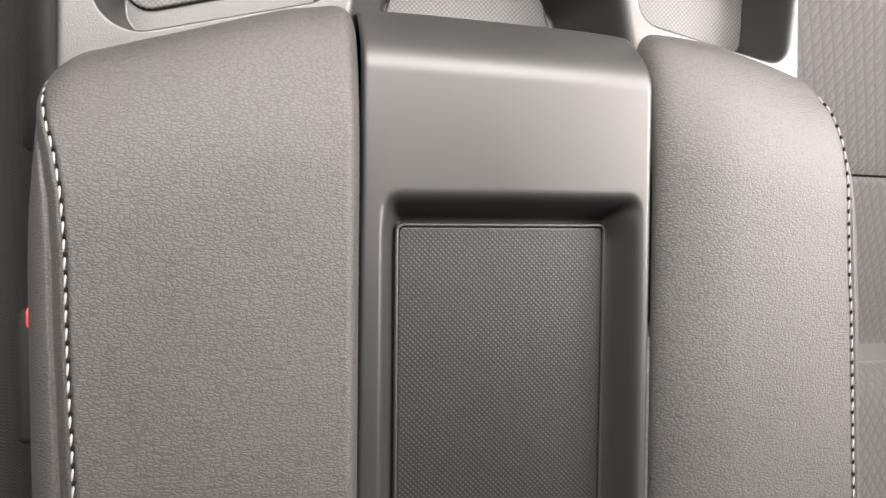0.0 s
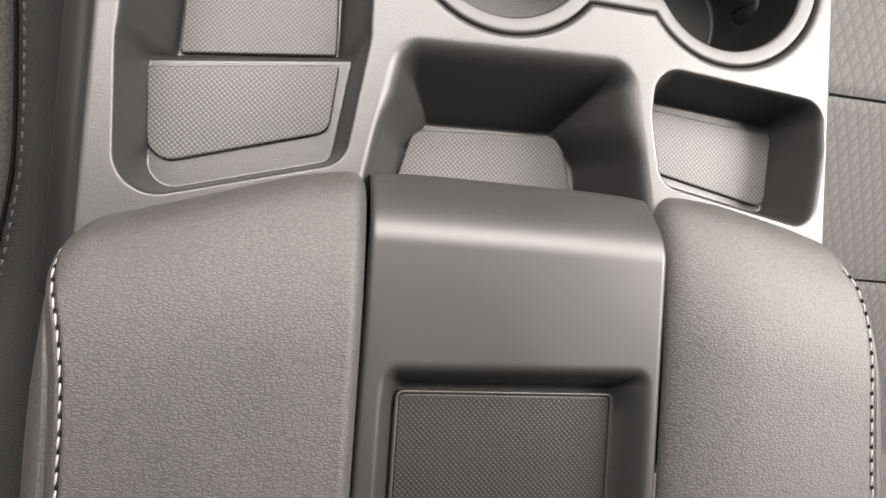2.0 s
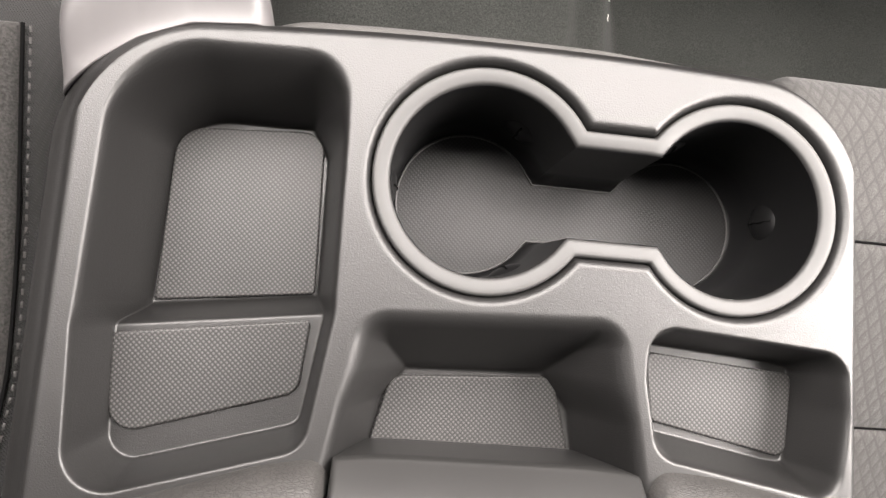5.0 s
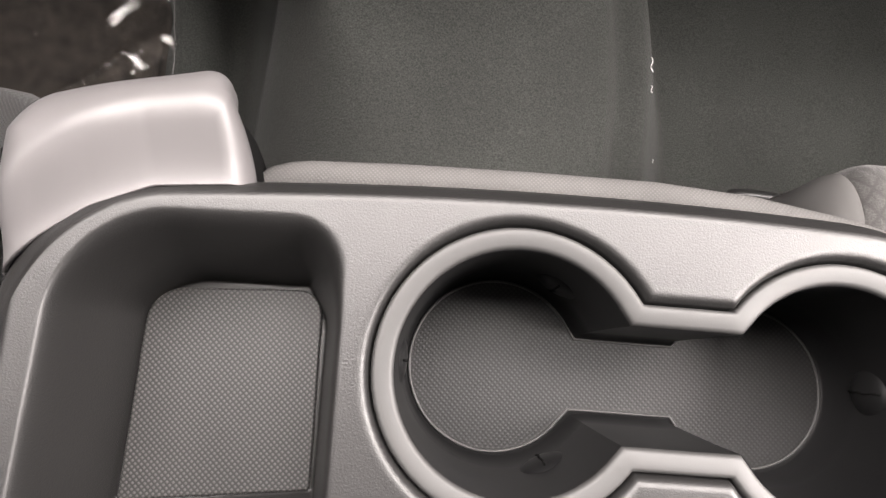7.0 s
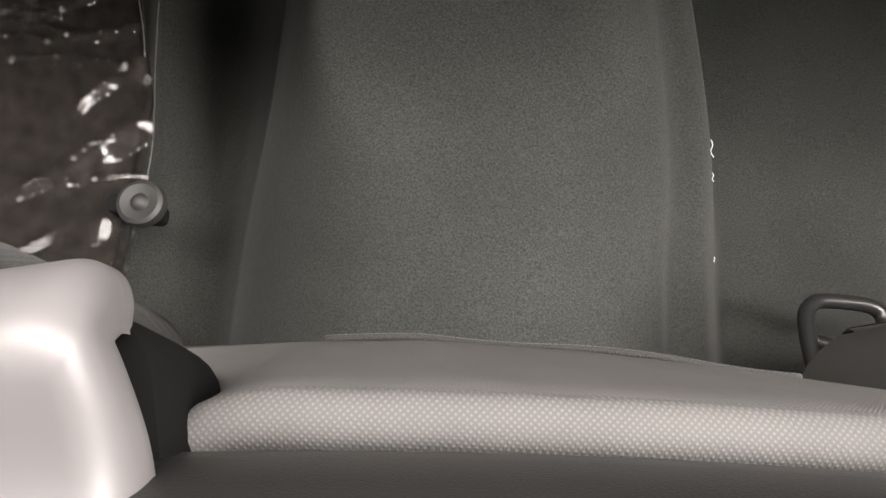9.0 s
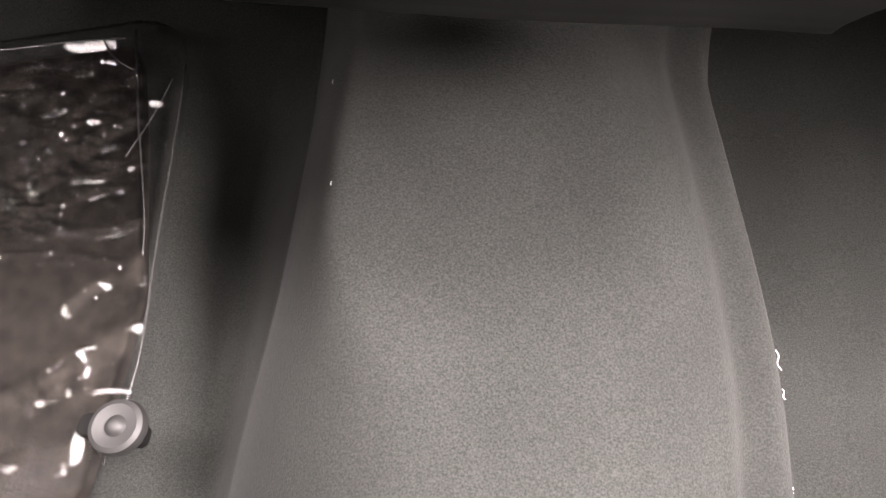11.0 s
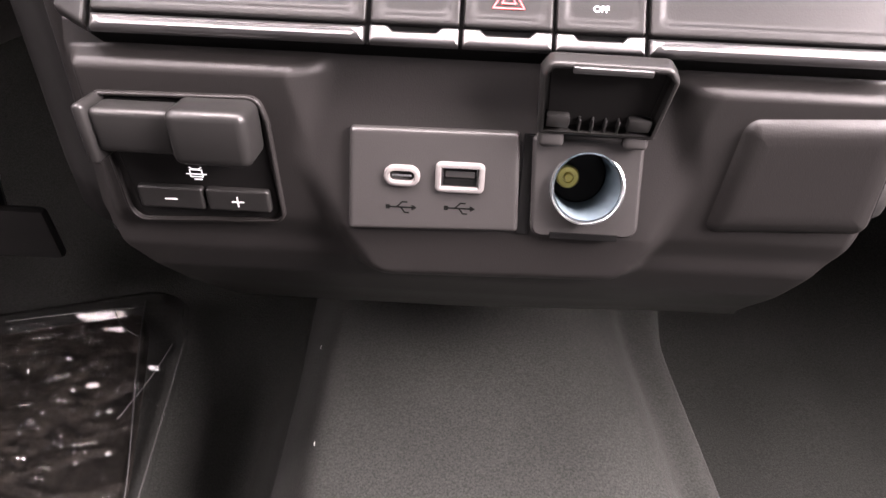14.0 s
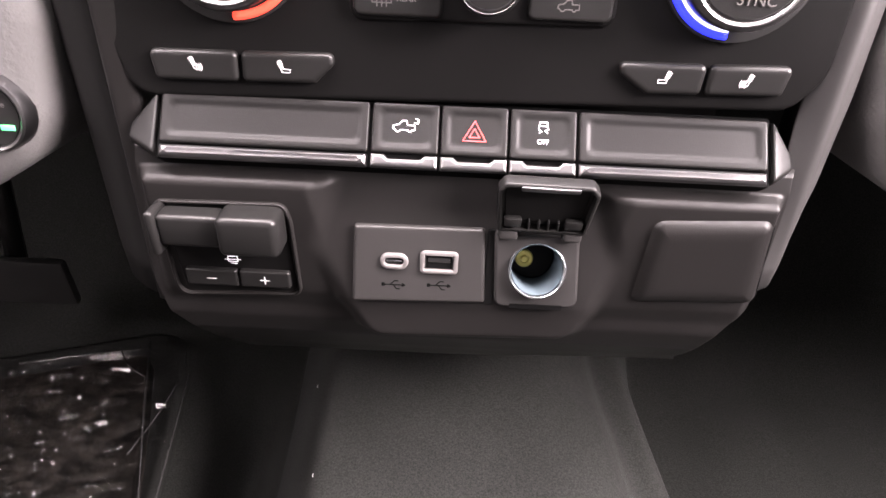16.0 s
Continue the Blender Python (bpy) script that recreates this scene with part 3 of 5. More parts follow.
# small moulded grips on the cup walls, each with a fine slit across it
for c, r_wall, ang in ((CUP1, 0.0395, 180), (CUP1, 0.0395, 297), (CUP1, 0.0395, 60), (CUP2, 0.0378, 4), (CUP2, 0.0378, 112)):
    a = radians(ang)
    at = c + Vector((math.cos(a), math.sin(a))) * r_wall
    mg = pose(at.x, at.y, 0.556) @ Euler((0, radians(-90), a)).to_matrix().to_4x4()
    turned("grip", [(0.0125, -0.0030), (0.0110, -0.0006), (0.0085, 0.0012), (0.005, 0.0024), (0.002, 0.0028), (0, 0.0028)], (0, 0), CUP_BLACK, insert, m=mg, n=24)
    tube("slit", [(0.0003 * math.sin(9 * t), 0.009 * t, 0.0031 - 0.0016 * t * t) for t in (-1, -0.6, -0.2, 0.2, 0.6, 1)], 0.00045, GAP, insert, m=mg @ pose(0, 0, 0, 0, 0, 90), n=5)
# cushioned body under the tray
pillow("backrest_shell", rounded([(-0.12, 0.06), (0.15, 0.06), (0.15, 0.32), (-0.12, 0.32)], 0.02), [(0.004, 0.502), (0, 0.506), (0, 0.518), (0.004, 0.521)], DASH_GREY, console)

# ---- armrest: two padded sides and a plastic lid ----
armrest = thing("armrest", "grey stitched leatherette armrest with a black plastic lid", "armrest")


def roll(d, length, height):
    """A rounded edge: the drop at a distance d inside it."""
    return height * (1 - np.sqrt(np.maximum(1 - (1 - np.clip(d / length, 0, 1)) ** 2, 0)))


def pad(name, inner, edge, seam_line, front, r_out, top_z, inner_roll, crown):
    """A stuffed pad. inner: x beside the lid at (front, back); edge and seam_line: (y, x) down its outer side and its sewn seam; front: y along the front edge."""
    U, V = np.meshgrid(uv_of(230, 0, 1, 0.3), uv_of(260, 0, 1, 0.6))
    yb = -0.13
    width = abs(edge[0][1] - inner[0])
    drop = lambda q, r: r - np.sqrt(np.maximum(r * r - (r - np.clip(q, 0, r)) ** 2, 0))
    top = np.interp(U, [p[0] for p in front], [p[1] for p in front]) - drop(U * width, 0.010) - drop((1 - U) * width, r_out)
    Y = yb + V * (top - yb)
    along = lambda line: np.interp(Y, [p[0] for p in line], [p[1] for p in line])
    xi, xo, xs = inner[0] + (inner[1] - inner[0]) * (1 - V), along(edge), along(seam_line)
    X = xi + (xo - xi) * U
    e, w = (X - xs) * np.sign(xo - xi), np.maximum(np.abs(xo - xs), 0.004)
    Z = top_z - roll(top - Y, 0.070, 0.030) - roll(top - Y, 0.012, 0.006) - roll(np.abs(X - xi), *inner_roll)
    Z += crown * np.sin(np.pi * np.clip(np.abs(X - xi) / np.abs(xs - xi), 0, 1))
    out = np.clip(e, 0, None)
    Z -= 0.0030 * ease(out / 0.005) + 0.026 * (1 - np.sqrt(np.maximum(1 - np.clip((out - 0.003) / np.maximum(w - 0.003, 0.001), 0, 1) ** 2, 0)))
    Z -= 0.0011 * np.exp(-(e / 0.0010) ** 2) + 0.0011 * np.exp(-((e - 0.0052) / 0.0009) ** 2)
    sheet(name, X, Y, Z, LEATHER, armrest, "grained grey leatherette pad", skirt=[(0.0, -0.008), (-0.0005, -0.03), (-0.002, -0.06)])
    return X, Y, Z, 1 if xo[0, -1] > xi[0, 0] else -1


def seam(skin, line):
    """A row of pale slanting stitches along the sunk seam, with the dark needle holes between them."""
    X, Y, Z, side = skin
    pts = []
    for y, x in line:
        k = np.argmin((X - x) ** 2 + (Y - y) ** 2)
        pts.append((x, y, float(Z.ravel()[k]) + 0.0007))
    pts = smooth_path(pts, 10)
    total = [0]
    for a, b in zip(pts, pts[1:]):
        total.append(total[-1] + (b - a).length)
    n = int(total[-1] / 0.0058)
    for name, shift, rings, mat, label in (("stitching", 0.0, ((-0.0021, 0.00012), (-0.0012, 0.00050), (0.0008, 0.00042), (0.0021, 0.00012)), THREAD, "pale thread stitching"),
                                           ("needle_holes", 0.5, ((-0.0010, 0.0002), (-0.0005, 0.00060), (0.0005, 0.00060), (0.0010, 0.0002)), GAP, "dark needle holes")):
        verts, faces = [], []
        for k in range(n - 1):
            d = (k + 0.5 + shift) / n * total[-1]
            i = max(j for j in range(len(total) - 1) if total[j] <= d)
            t = (pts[i + 1] - pts[i]).normalized()
            s, w = Vector((t.y, -t.x, 0)).normalized(), Vector((0, 0, 1))
            c = pts[i] + t * (d - total[i]) - s * (0.0003 if shift else 0) + w * (0.0001 if shift else 0.0003)
            t = (t + s * 0.10).normalized()
            base = len(verts)
            for e, rad in rings:
                verts += [c + t * e + (s * math.cos(q) + w * math.sin(q)) * rad for q in (0, 1.26, 2.51, 3.77, 5.03)]
            for r_ in range(3):
                for q in range(5):
                    faces.append((base + r_ * 5 + q, base + r_ * 5 + (q + 1) % 5, base + (r_ + 1) * 5 + (q + 1) % 5, base + (r_ + 1) * 5 + q))
        put(name, verts, faces, mat, armrest, label)


LEFT_SEAM = [(-0.13, -0.1545), (0.0243, -0.1582), (0.0485, -0.1592), (0.0764, -0.1604), (0.1039, -0.1612), (0.1224, -0.1626), (0.1377, -0.1656), (0.1488, -0.1693), (0.1570, -0.1715), (0.1656, -0.1728)]
LEFT_EDGE = [(-0.13, -0.1755), (0.0229, -0.1778), (0.0601, -0.1786), (0.0946, -0.1792), (0.1192, -0.1792), (0.1374, -0.1785), (0.1485, -0.1777), (0.1573, -0.1768), (0.20, -0.1762)]
RIGHT_SEAM = [(-0.13, 0.1733), (-0.0061, 0.1674), (0.0439, 0.1650), (0.079, 0.1632), (0.0955, 0.1618), (0.1231, 0.1603), (0.1424, 0.1602), (0.1585, 0.1600), (0.1724, 0.1578), (0.1815, 0.1525)]
RIGHT_EDGE = [(-0.13, 0.1895), (-0.0058, 0.1852), (0.0945, 0.1822), (0.1209, 0.1800), (0.144, 0.1774), (0.1601, 0.1744), (0.21, 0.1725)]
seam(pad("left_pad", (-0.0640, -0.0622), LEFT_EDGE, LEFT_SEAM, [(0, 0.2065), (0.25, 0.2010), (0.6, 0.1880), (1, 0.1740)], 0.016, 0.6320, (0.006, 0.012), 0.0020), LEFT_SEAM[::-1])
seam(pad("right_pad", (0.0648, 0.0670), RIGHT_EDGE, RIGHT_SEAM, [(0, 0.2110), (0.3, 0.2065), (0.65, 0.1990), (1, 0.1900)], 0.022, 0.6270, (0.036, 0.011), 0.0030), RIGHT_SEAM[::-1])

u, v = uv_of(120, -0.0632, 0.0638, 0.5), uv_of(240, -0.13, 0.2065, 0.3)
X, Y = np.meshgrid(u, v)
X = X + (Y - 0.14) * -0.0048 * X / 0.0635
Y = Y - ease((Y - 0.14) / 0.06) * 0.0025 * (np.abs(X) / 0.0645) ** 6
Z = 0.6195 - 0.0195 * ease((Y - 0.176) / 0.046) * 1.15 - 0.006 * np.clip((Y - 0.18) / 0.026, 0, 1) ** 2
Z -= 0.0006 * ((X / 0.063) ** 2)
lid_pocket = rounded([(-0.0535, 0.1275), (0.0575, 0.130), (0.0585, -0.10), (-0.0525, -0.10)], [0.006, 0.006, 0.006, 0.006])
s = inside(lid_pocket, X, Y)
Z -= 0.0165 * ease((s + 0.002) / (0.0095 + 0.006 * ease((Y - 0.11) / 0.02)))
edge = np.minimum(X - X[:, :1], X[:, -1:] - X)
Z -= np.where(edge < 0.003, 0.003 - np.sqrt(np.maximum(9e-6 - (0.003 - np.clip(edge, 0, 0.003)) ** 2, 0)), 0)
lid = sheet("lid", X, Y, Z, SATIN, armrest, "satin black plastic lid with a sunken tray", skirt=[(0.0, -0.006), (-0.001, -0.04)])
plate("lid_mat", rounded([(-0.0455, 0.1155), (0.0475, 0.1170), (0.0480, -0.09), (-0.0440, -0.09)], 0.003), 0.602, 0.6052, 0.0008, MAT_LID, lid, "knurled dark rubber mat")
tube("lid_mat_lip", [(p.x, p.y, 0.6052) for p in rounded([(-0.0462, 0.1163), (0.0482, 0.1178), (0.0487, -0.0907), (-0.0447, -0.0907)], 0.003)], 0.0009, SATIN, lid, closed=True, n=6)

# ---- seats ----
driver = thing("driver_seat", "dark woven cloth driver seat with pale-stitched seam", "seat")
DRIVER_SEAM = [(-0.2690, 0.413, 0.465), (-0.2607, 0.344, 0.4660), (-0.2552, 0.2945, 0.4660), (-0.2513, 0.245, 0.4660), (-0.2494, 0.2055, 0.4670), (-0.2526, 0.163, 0.4680), (-0.2590, 0.109, 0.4690), (-0.2720, 0.026, 0.472), (-0.281, -0.18, 0.474)]
pillow("cushion", resample(rounded([(-0.252, 0.462), (-0.2300, 0.22), (-0.2300, -0.45), (-0.76, -0.45), (-0.76, 0.462)], [0.06, 0.3, 0.05, 0.05, 0.08]), 0.02),
       [(0.03, 0.16), (0.004, 0.17), (0.0, 0.25), (-0.004, 0.36), (0.0, 0.42), (0.008, 0.448), (0.018, 0.460), (0.030, 0.465)], CLOTH_DARK, driver, "dark close-woven side cloth", crown=((0.85, 0.468), (0.5, 0.466), (0.2, 0.465)))
# the paler seat panel inside the seam, slightly swollen
U, V = np.meshgrid(uv_of(70, 0, 1, 0.7), uv_of(120, 0, 1, 0.5))
Y = -0.18 + V * 0.593
line = sorted((y, x) for x, y, z in DRIVER_SEAM)
X = -0.70 + U * (np.interp(Y, [p[0] for p in line], [p[1] for p in line]) - 0.004 + 0.70)
Z = 0.4765 + 0.0012 * np.sin(9 * X) * np.sin(8 * Y) - np.maximum(roll((1 - U) * 0.44, 0.022, 0.011), np.maximum(roll(0.413 - Y, 0.022, 0.011), roll(Y + 0.18, 0.022, 0.011)))
sheet("seat_panel", X, Y, Z, CLOTH_FELT, driver, "flecked dark grey seat panel", skirt=[(0.0, -0.003), (0.0, -0.006)])
tube("panel_seam", smooth_path([(x - 0.003, y, z + 0.001) for x, y, z in DRIVER_SEAM]), 0.0012, GAP, driver)
verts, faces = [], []
for (p, q) in zip(DRIVER_SEAM, DRIVER_SEAM[1:]):
    p, q = Vector(p) + Vector((0.0015, 0, 0.001)), Vector(q) + Vector((0.0015, 0, 0.001))
    k = max(1, int((q - p).length / 0.0066))
    for i in range(k):
        c, t = p + (q - p) * ((i + 0.5) / k), (q - p).normalized()
        n = Vector((t.y, -t.x, 0)).normalized() * 0.0007
        base = len(verts)
        for e in (-0.0018, 0.0018):
            verts += [c + t * e + n, c + t * e + Vector((0, 0, 0.0015)), c + t * e - n]
        faces += [(base, base + 1, base + 4, base + 3), (base + 1, base + 2, base + 5, base + 4), (base, base + 2, base + 1), (base + 3, base + 4, base + 5)]
put("stitching", verts, faces, THREAD_DIM, driver, "pale thread stitching")

passenger = thing("passenger_seat", "dark quilted cloth passenger seat with a plain grey bolster", "seat")


def seat_top(y):
    return np.interp(y, (-0.45, 0.0, 0.19, 0.35, 0.43, 0.50), (0.23, 0.236, 0.306, 0.386, 0.407, 0.405))


def seat_skin(name, x0, x1, yb, yf, mat, label, swell, low, grooves=(), rnd=0.03):
    """A stuffed panel that follows the seat's slope, with rolled edges and sunk cross seams."""
    U, V = np.meshgrid(uv_of(80, 0, 1, 0.6), uv_of(220, 0, 1, 0.5))
    X = x0 + (x1 - x0) * U
    front = yf - rnd * (1 - np.sqrt(np.maximum(1 - (1 - np.clip((X - x0) / rnd, 0, 1)) ** 2, 0)))
    Y = yb + V * (front - yb)
    Z = seat_top(Y) + swell - roll(front - Y, 0.05, 0.035) - roll(X - x0, 0.028, 0.022) - roll(x1 - X, 0.012, 0.007)
    for g in grooves:
        Z -= 0.005 * np.exp(-(np.abs(Y - g) / 0.004) ** 1.5)
    return sheet(name, X, Y, Z, mat, passenger, label, skirt=[(0.0, -0.012), (-0.002, -0.04), (-0.004, low)])


seat_skin("cushion", 0.2440, 0.74, -0.06, 0.480, QUILT, "quilted dark seat cloth", 0.0, -0.10, (0.347, 0.187))
seat_skin("side_bolster", 0.2170, 0.2490, -0.06, 0.472, CLOTH_PLAIN, "smooth grey side bolster", 0.004, -0.12, rnd=0.04)
seat_skin("rear_panel", 0.2100, 0.74, -0.10, 0.0040, CLOTH_PLAIN, "smooth grey rear seat panel", 0.010, -0.05)
seat_skin("backrest_foot", 0.2100, 0.74, -0.45, -0.030, QUILT, "quilted dark backrest cloth", 0.050, -0.06)
box("seat_base", (0.46, 0.80, 0.16), (0.49, -0.02, 0.135), DASH, passenger, "dark plastic seat base", edge=0.02)
for y in (0.347, 0.187):
    tube("panel_seam", [(x, y, float(seat_top(y)) - 0.0036) for x in np.linspace(0.262, 0.72, 12)], 0.0012, GAP, passenger)

# belt buckle in the gap beside the driver's seat
buckle = thing("seat_belt_buckle", "black seat belt buckle with a red release button", "buckle")
box("body", (0.018, 0.062, 0.05), (-0.1990, 0.045, 0.516), MATTE, buckle, edge=0.004, seg=3)
box("release_button", (0.011, 0.010, 0.008), (-0.1972, 0.0725, 0.541), RED_PLASTIC, buckle, "red release button", edge=0.002)

# centre seat cushion under the folded console: coarse top cloth, finer front face
middle = thing("center_seat_cushion", "grey coarse woven cloth centre seat cushion", "seat cushion")
cx = np.linspace(-0.172, 0.166, 140)
top_front = np.interp(cx, (-0.172, -0.128, -0.120, -0.108, -0.100, -0.092, -0.055, 0.0, 0.05, 0.092, 0.135, 0.166), (0.330, 0.3740, 0.3815, 0.3935, 0.3962, 0.3975, 0.3995, 0.4010, 0.4015, 0.3990, 0.3925, 0.385))
foot = np.interp(cx, (-0.172, -0.155, -0.114, -0.058, 0.0, 0.05, 0.135, 0.166), (0.4100, 0.4118, 0.4165, 0.4215, 0.4218, 0.4200, 0.4150, 0.410))


def lofted(name, sections, mat, label):
    """A cloth skin through sections of (y, z) arrays along the cushion's width."""
    Yq = np.stack([np.broadcast_to(y, cx.shape) for y, z in sections])
    Zq = np.stack([np.broadcast_to(z, cx.shape) for y, z in sections])
    return sheet(name, np.broadcast_to(cx, Yq.shape), Yq, Zq, mat, middle, label)


end_drop = 0.010 * np.clip((cx - 0.14) / 0.026, 0, 1) ** 2 + 0.032 * np.clip((-0.121 - cx) / 0.03, 0, 1)
lofted("cushion", [(0.05, 0.500), (0.30, 0.500), (np.minimum(0.364, top_front - 0.02), 0.500)] + [(top_front - d, 0.5605 - h - end_drop) for d, h in ((0.018, 0.014), (0.013, 0.003), (0.009, 0.0), (0.0045, 0.0008), (0.0018, 0.0025), (0.0004, 0.0050), (0.0, 0.0080))], CLOTH, "coarse grey woven top cloth")
lofted("front_flap", [(top_front - 0.002, 0.5535 - end_drop)] + [(top_front + (foot - top_front) * k - 0.0008 * math.sin(math.pi * k), 0.5515 - 0.109 * k - end_drop * (1 - k)) for k in (0.02, 0.2, 0.4, 0.6, 0.8, 0.97)] + [(foot, 0.4410), (foot - 0.002, 0.4395), (foot - 0.012, 0.440)], CLOTH_FINE, "fine grey woven cloth front face")
tube("piping", [(x, float(np.interp(x, cx, foot)) + 0.0008 + 0.0008 * math.sin(60 * x), 0.4385) for x in np.linspace(-0.100, 0.10, 50)], 0.0016, CLOTH_DARK, middle, "dark edge piping")
box("core", (0.27, 0.34, 0.09), (0.02, 0.225, 0.445), CLOTH_DARK, middle, "dark cushion body", edge=0.012)

cover = thing("seat_side_cover", "satin pale grey plastic cover beside the driver seat", "plastic cover")


def cover_skin(name, z0, mat, label, tip, skirt):
    """A moulded cap between the console's flank and a slanting front, its edges rolled."""
    U, V = np.meshgrid(uv_of(90, 0, 1, 0.6), uv_of(80, 0, 1, 0.6))
    x0, x1 = -0.1865, -0.1042
    X = x0 + (x1 - x0) * U
    bow = lambda q, r: r - np.sqrt(np.maximum(r * r - (r - np.clip(q, 0, r)) ** 2, 0))
    front = 0.4020 + (X + 0.2) * 0.20 - bow(X - x0, 0.013) - bow(x1 - X, 0.014)
    back = np.interp(X, (-0.1975, -0.1865, -0.1725, -0.1555, -0.1355, -0.1042), (0.334, 0.3405, 0.3525, 0.3642, 0.3730, 0.3762))
    Y = back + V * (front - back)
    X = X - (0.006 * np.clip((Y - 0.376) / 0.030, 0, 1) + 0.24 * roll(front - Y, 0.024, tip * 1.9) * U ** 2) * U
    Z = z0 - np.maximum(np.maximum(roll(front - Y, 0.024, tip * 1.9), roll(X - x0, 0.012, tip * 0.6)), roll((1 - U) * (x1 - x0), 0.008, tip * 0.8))
    Z = Z - 0.007 * ease((-0.150 - X) / 0.05) - 0.0105 * ease((back + 0.030 - Y) / 0.030)
    return sheet(name, X, Y, Z, mat, cover, label, skirt=skirt)


rings = []
for z, x in ((0.30, -0.140), (0.43, -0.140), (0.47, -0.124), (0.51, -0.1125), (0.54, -0.1080), (0.560, -0.1060), (0.568, -0.1060), (0.574, -0.1070)):
    d = 0.573 - max(z, 0.43)
    rings.append([(p.x, p.y, z) for p in rounded([(-0.1840, 0.3960 - 0.05 * d), (x - 0.010, 0.4140 - 0.05 * d), (x, 0.3780), (-0.1820, 0.3500)], [0.012, 0.017, 0.003, 0.003], n=6)])
vv, ff = stack(rings)
put("base", vv, ff, GAP, cover, "dark plastic body of the cover", sharp=60)
cover_skin("lid", 0.6070, PALE, "satin pale grey lid", 0.014, [(0.0, -0.003), (-0.002, -0.006)])

# seat adjuster loop at the passenger seat's front
loop = thing("seat_adjuster_bar", "black metal loop handle under the passenger seat", "lever")
tube("handle", smooth_path([(0.262, 0.400, 0.178), (0.262, 0.440, 0.185), (0.264, 0.472, 0.176), (0.268, 0.492, 0.168), (0.276, 0.503, 0.164), (0.290, 0.508, 0.161), (0.326, 0.508, 0.158), (0.340, 0.503, 0.158), (0.343, 0.492, 0.160), (0.334, 0.478, 0.163), (0.318, 0.471, 0.165), (0.292, 0.468, 0.166), (0.270, 0.471, 0.168)]), 0.0068, BLACK_METAL, loop, n=12)
box("bracket", (0.022, 0.08, 0.010), (0.262, 0.385, 0.172), BLACK_METAL, loop, edge=0.004)

# ---- driver's floor: mat in clear film ----
matt = thing("floor_mat", "black floor mat wrapped in crumpled clear film", "floor mat")
mo = rounded([(-0.340, 0.50), (-0.340, 0.66), (-0.394, 0.85), (-0.424, 0.945), (-0.78, 0.83), (-0.78, 0.46), (-0.36, 0.46)], 0.02)
plate("mat", resample(mo, 0.02), 0.128, 0.146, 0.004, MAT_FLOOR, matt)
plate("tab", rounded([(-0.346, 0.537), (-0.306, 0.537), (-0.306, 0.555), (-0.346, 0.555)], 0.006), 0.128, 0.1675, 0.002, MATTE, matt, "black moulded anchor tab")
# the bag is wider than the mat, with a slanting end and a rounded corner
U, V = np.meshgrid(np.linspace(0, 1, 300), np.linspace(0, 1, 340))
Y = 0.44 + V * 0.53
X = -0.80 + U * (np.interp(Y, (0.44, 0.557, 0.626, 0.695, 0.80, 0.93, 0.97), (-0.322, -0.320, -0.324, -0.336, -0.349, -0.366, -0.378)) + 0.80)
corner = np.clip((U - 0.90) / 0.10, 0, 1)
Y = Y + V ** 3 * (0.33 * np.minimum(X + 0.43, 0) - 0.03 * (1 - np.sqrt(np.maximum(1 - corner ** 2, 0))))
Z = 0.152 + 0.006 * np.sin(9 * X + 5 * Y) * np.sin(7 * Y - 4 * X + 1)
rng = random.Random(11)


def fold(fx, fy, turn, half, wide, tall, bend=0.0):
    """A straight crease pinched up in the slack film, fading out at both ends."""
    along = (X - fx) * math.cos(turn) + (Y - fy) * math.sin(turn)
    across = (Y - fy) * math.cos(turn) - (X - fx) * math.sin(turn) + bend * along ** 2
    return tall * np.clip(1 - np.abs(across) / wide, 0, 1) * np.clip(1.3 * (1 - (along / half) ** 2), 0, 1)


# the few large creases, then loose ones, then the fine crumple towards the pedals
for f in ((-0.362, 0.606, 0.70, 0.062, 0.020, 0.0080, 1.5), (-0.376, 0.590, 1.05, 0.026, 0.014, 0.0065, 0.0), (-0.410, 0.570, 0.6, 0.045, 0.012, 0.005, -2.0), (-0.385, 0.655, 0.8, 0.03, 0.010, 0.004, 3.0),
          (-0.342, 0.684, 1.35, 0.018, 0.013, 0.0065, 0.0), (-0.402, 0.886, 0.4, 0.012, 0.010, 0.0065, 0.0), (-0.480, 0.925, 0.28, 0.080, 0.009, 0.0075, 0.5),
          (-0.455, 0.905, 0.22, 0.045, 0.006, 0.0045, 1.0), (-0.530, 0.872, 0.10, 0.030, 0.007, 0.0055, 0.0), (-0.375, 0.72, 0.35, 0.035, 0.008, 0.004, 0.0)):
    Z += fold(*f)
for _ in range(28):
    wide = rng.uniform(0.004, 0.012)
    Z += fold(rng.uniform(-0.72, -0.33), rng.uniform(0.46, 0.95), rng.gauss(0.5, 0.6), rng.uniform(0.012, 0.07), wide, wide * rng.uniform(0.2, 0.5), rng.uniform(-4, 4))
for _ in range(170):
    wide = rng.uniform(0.0032, 0.0065)
    Z += fold(rng.gauss(-0.50, 0.06), rng.gauss(0.785, 0.06), rng.gauss(0.15, 0.35), rng.uniform(0.010, 0.038), wide, wide * rng.uniform(0.35, 0.9))
sheet("film", X, Y, Z, FILM, matt, "clear crumpled plastic film", skirt=[(0.004, -0.008), (0.001, -0.022)], smooth=False)
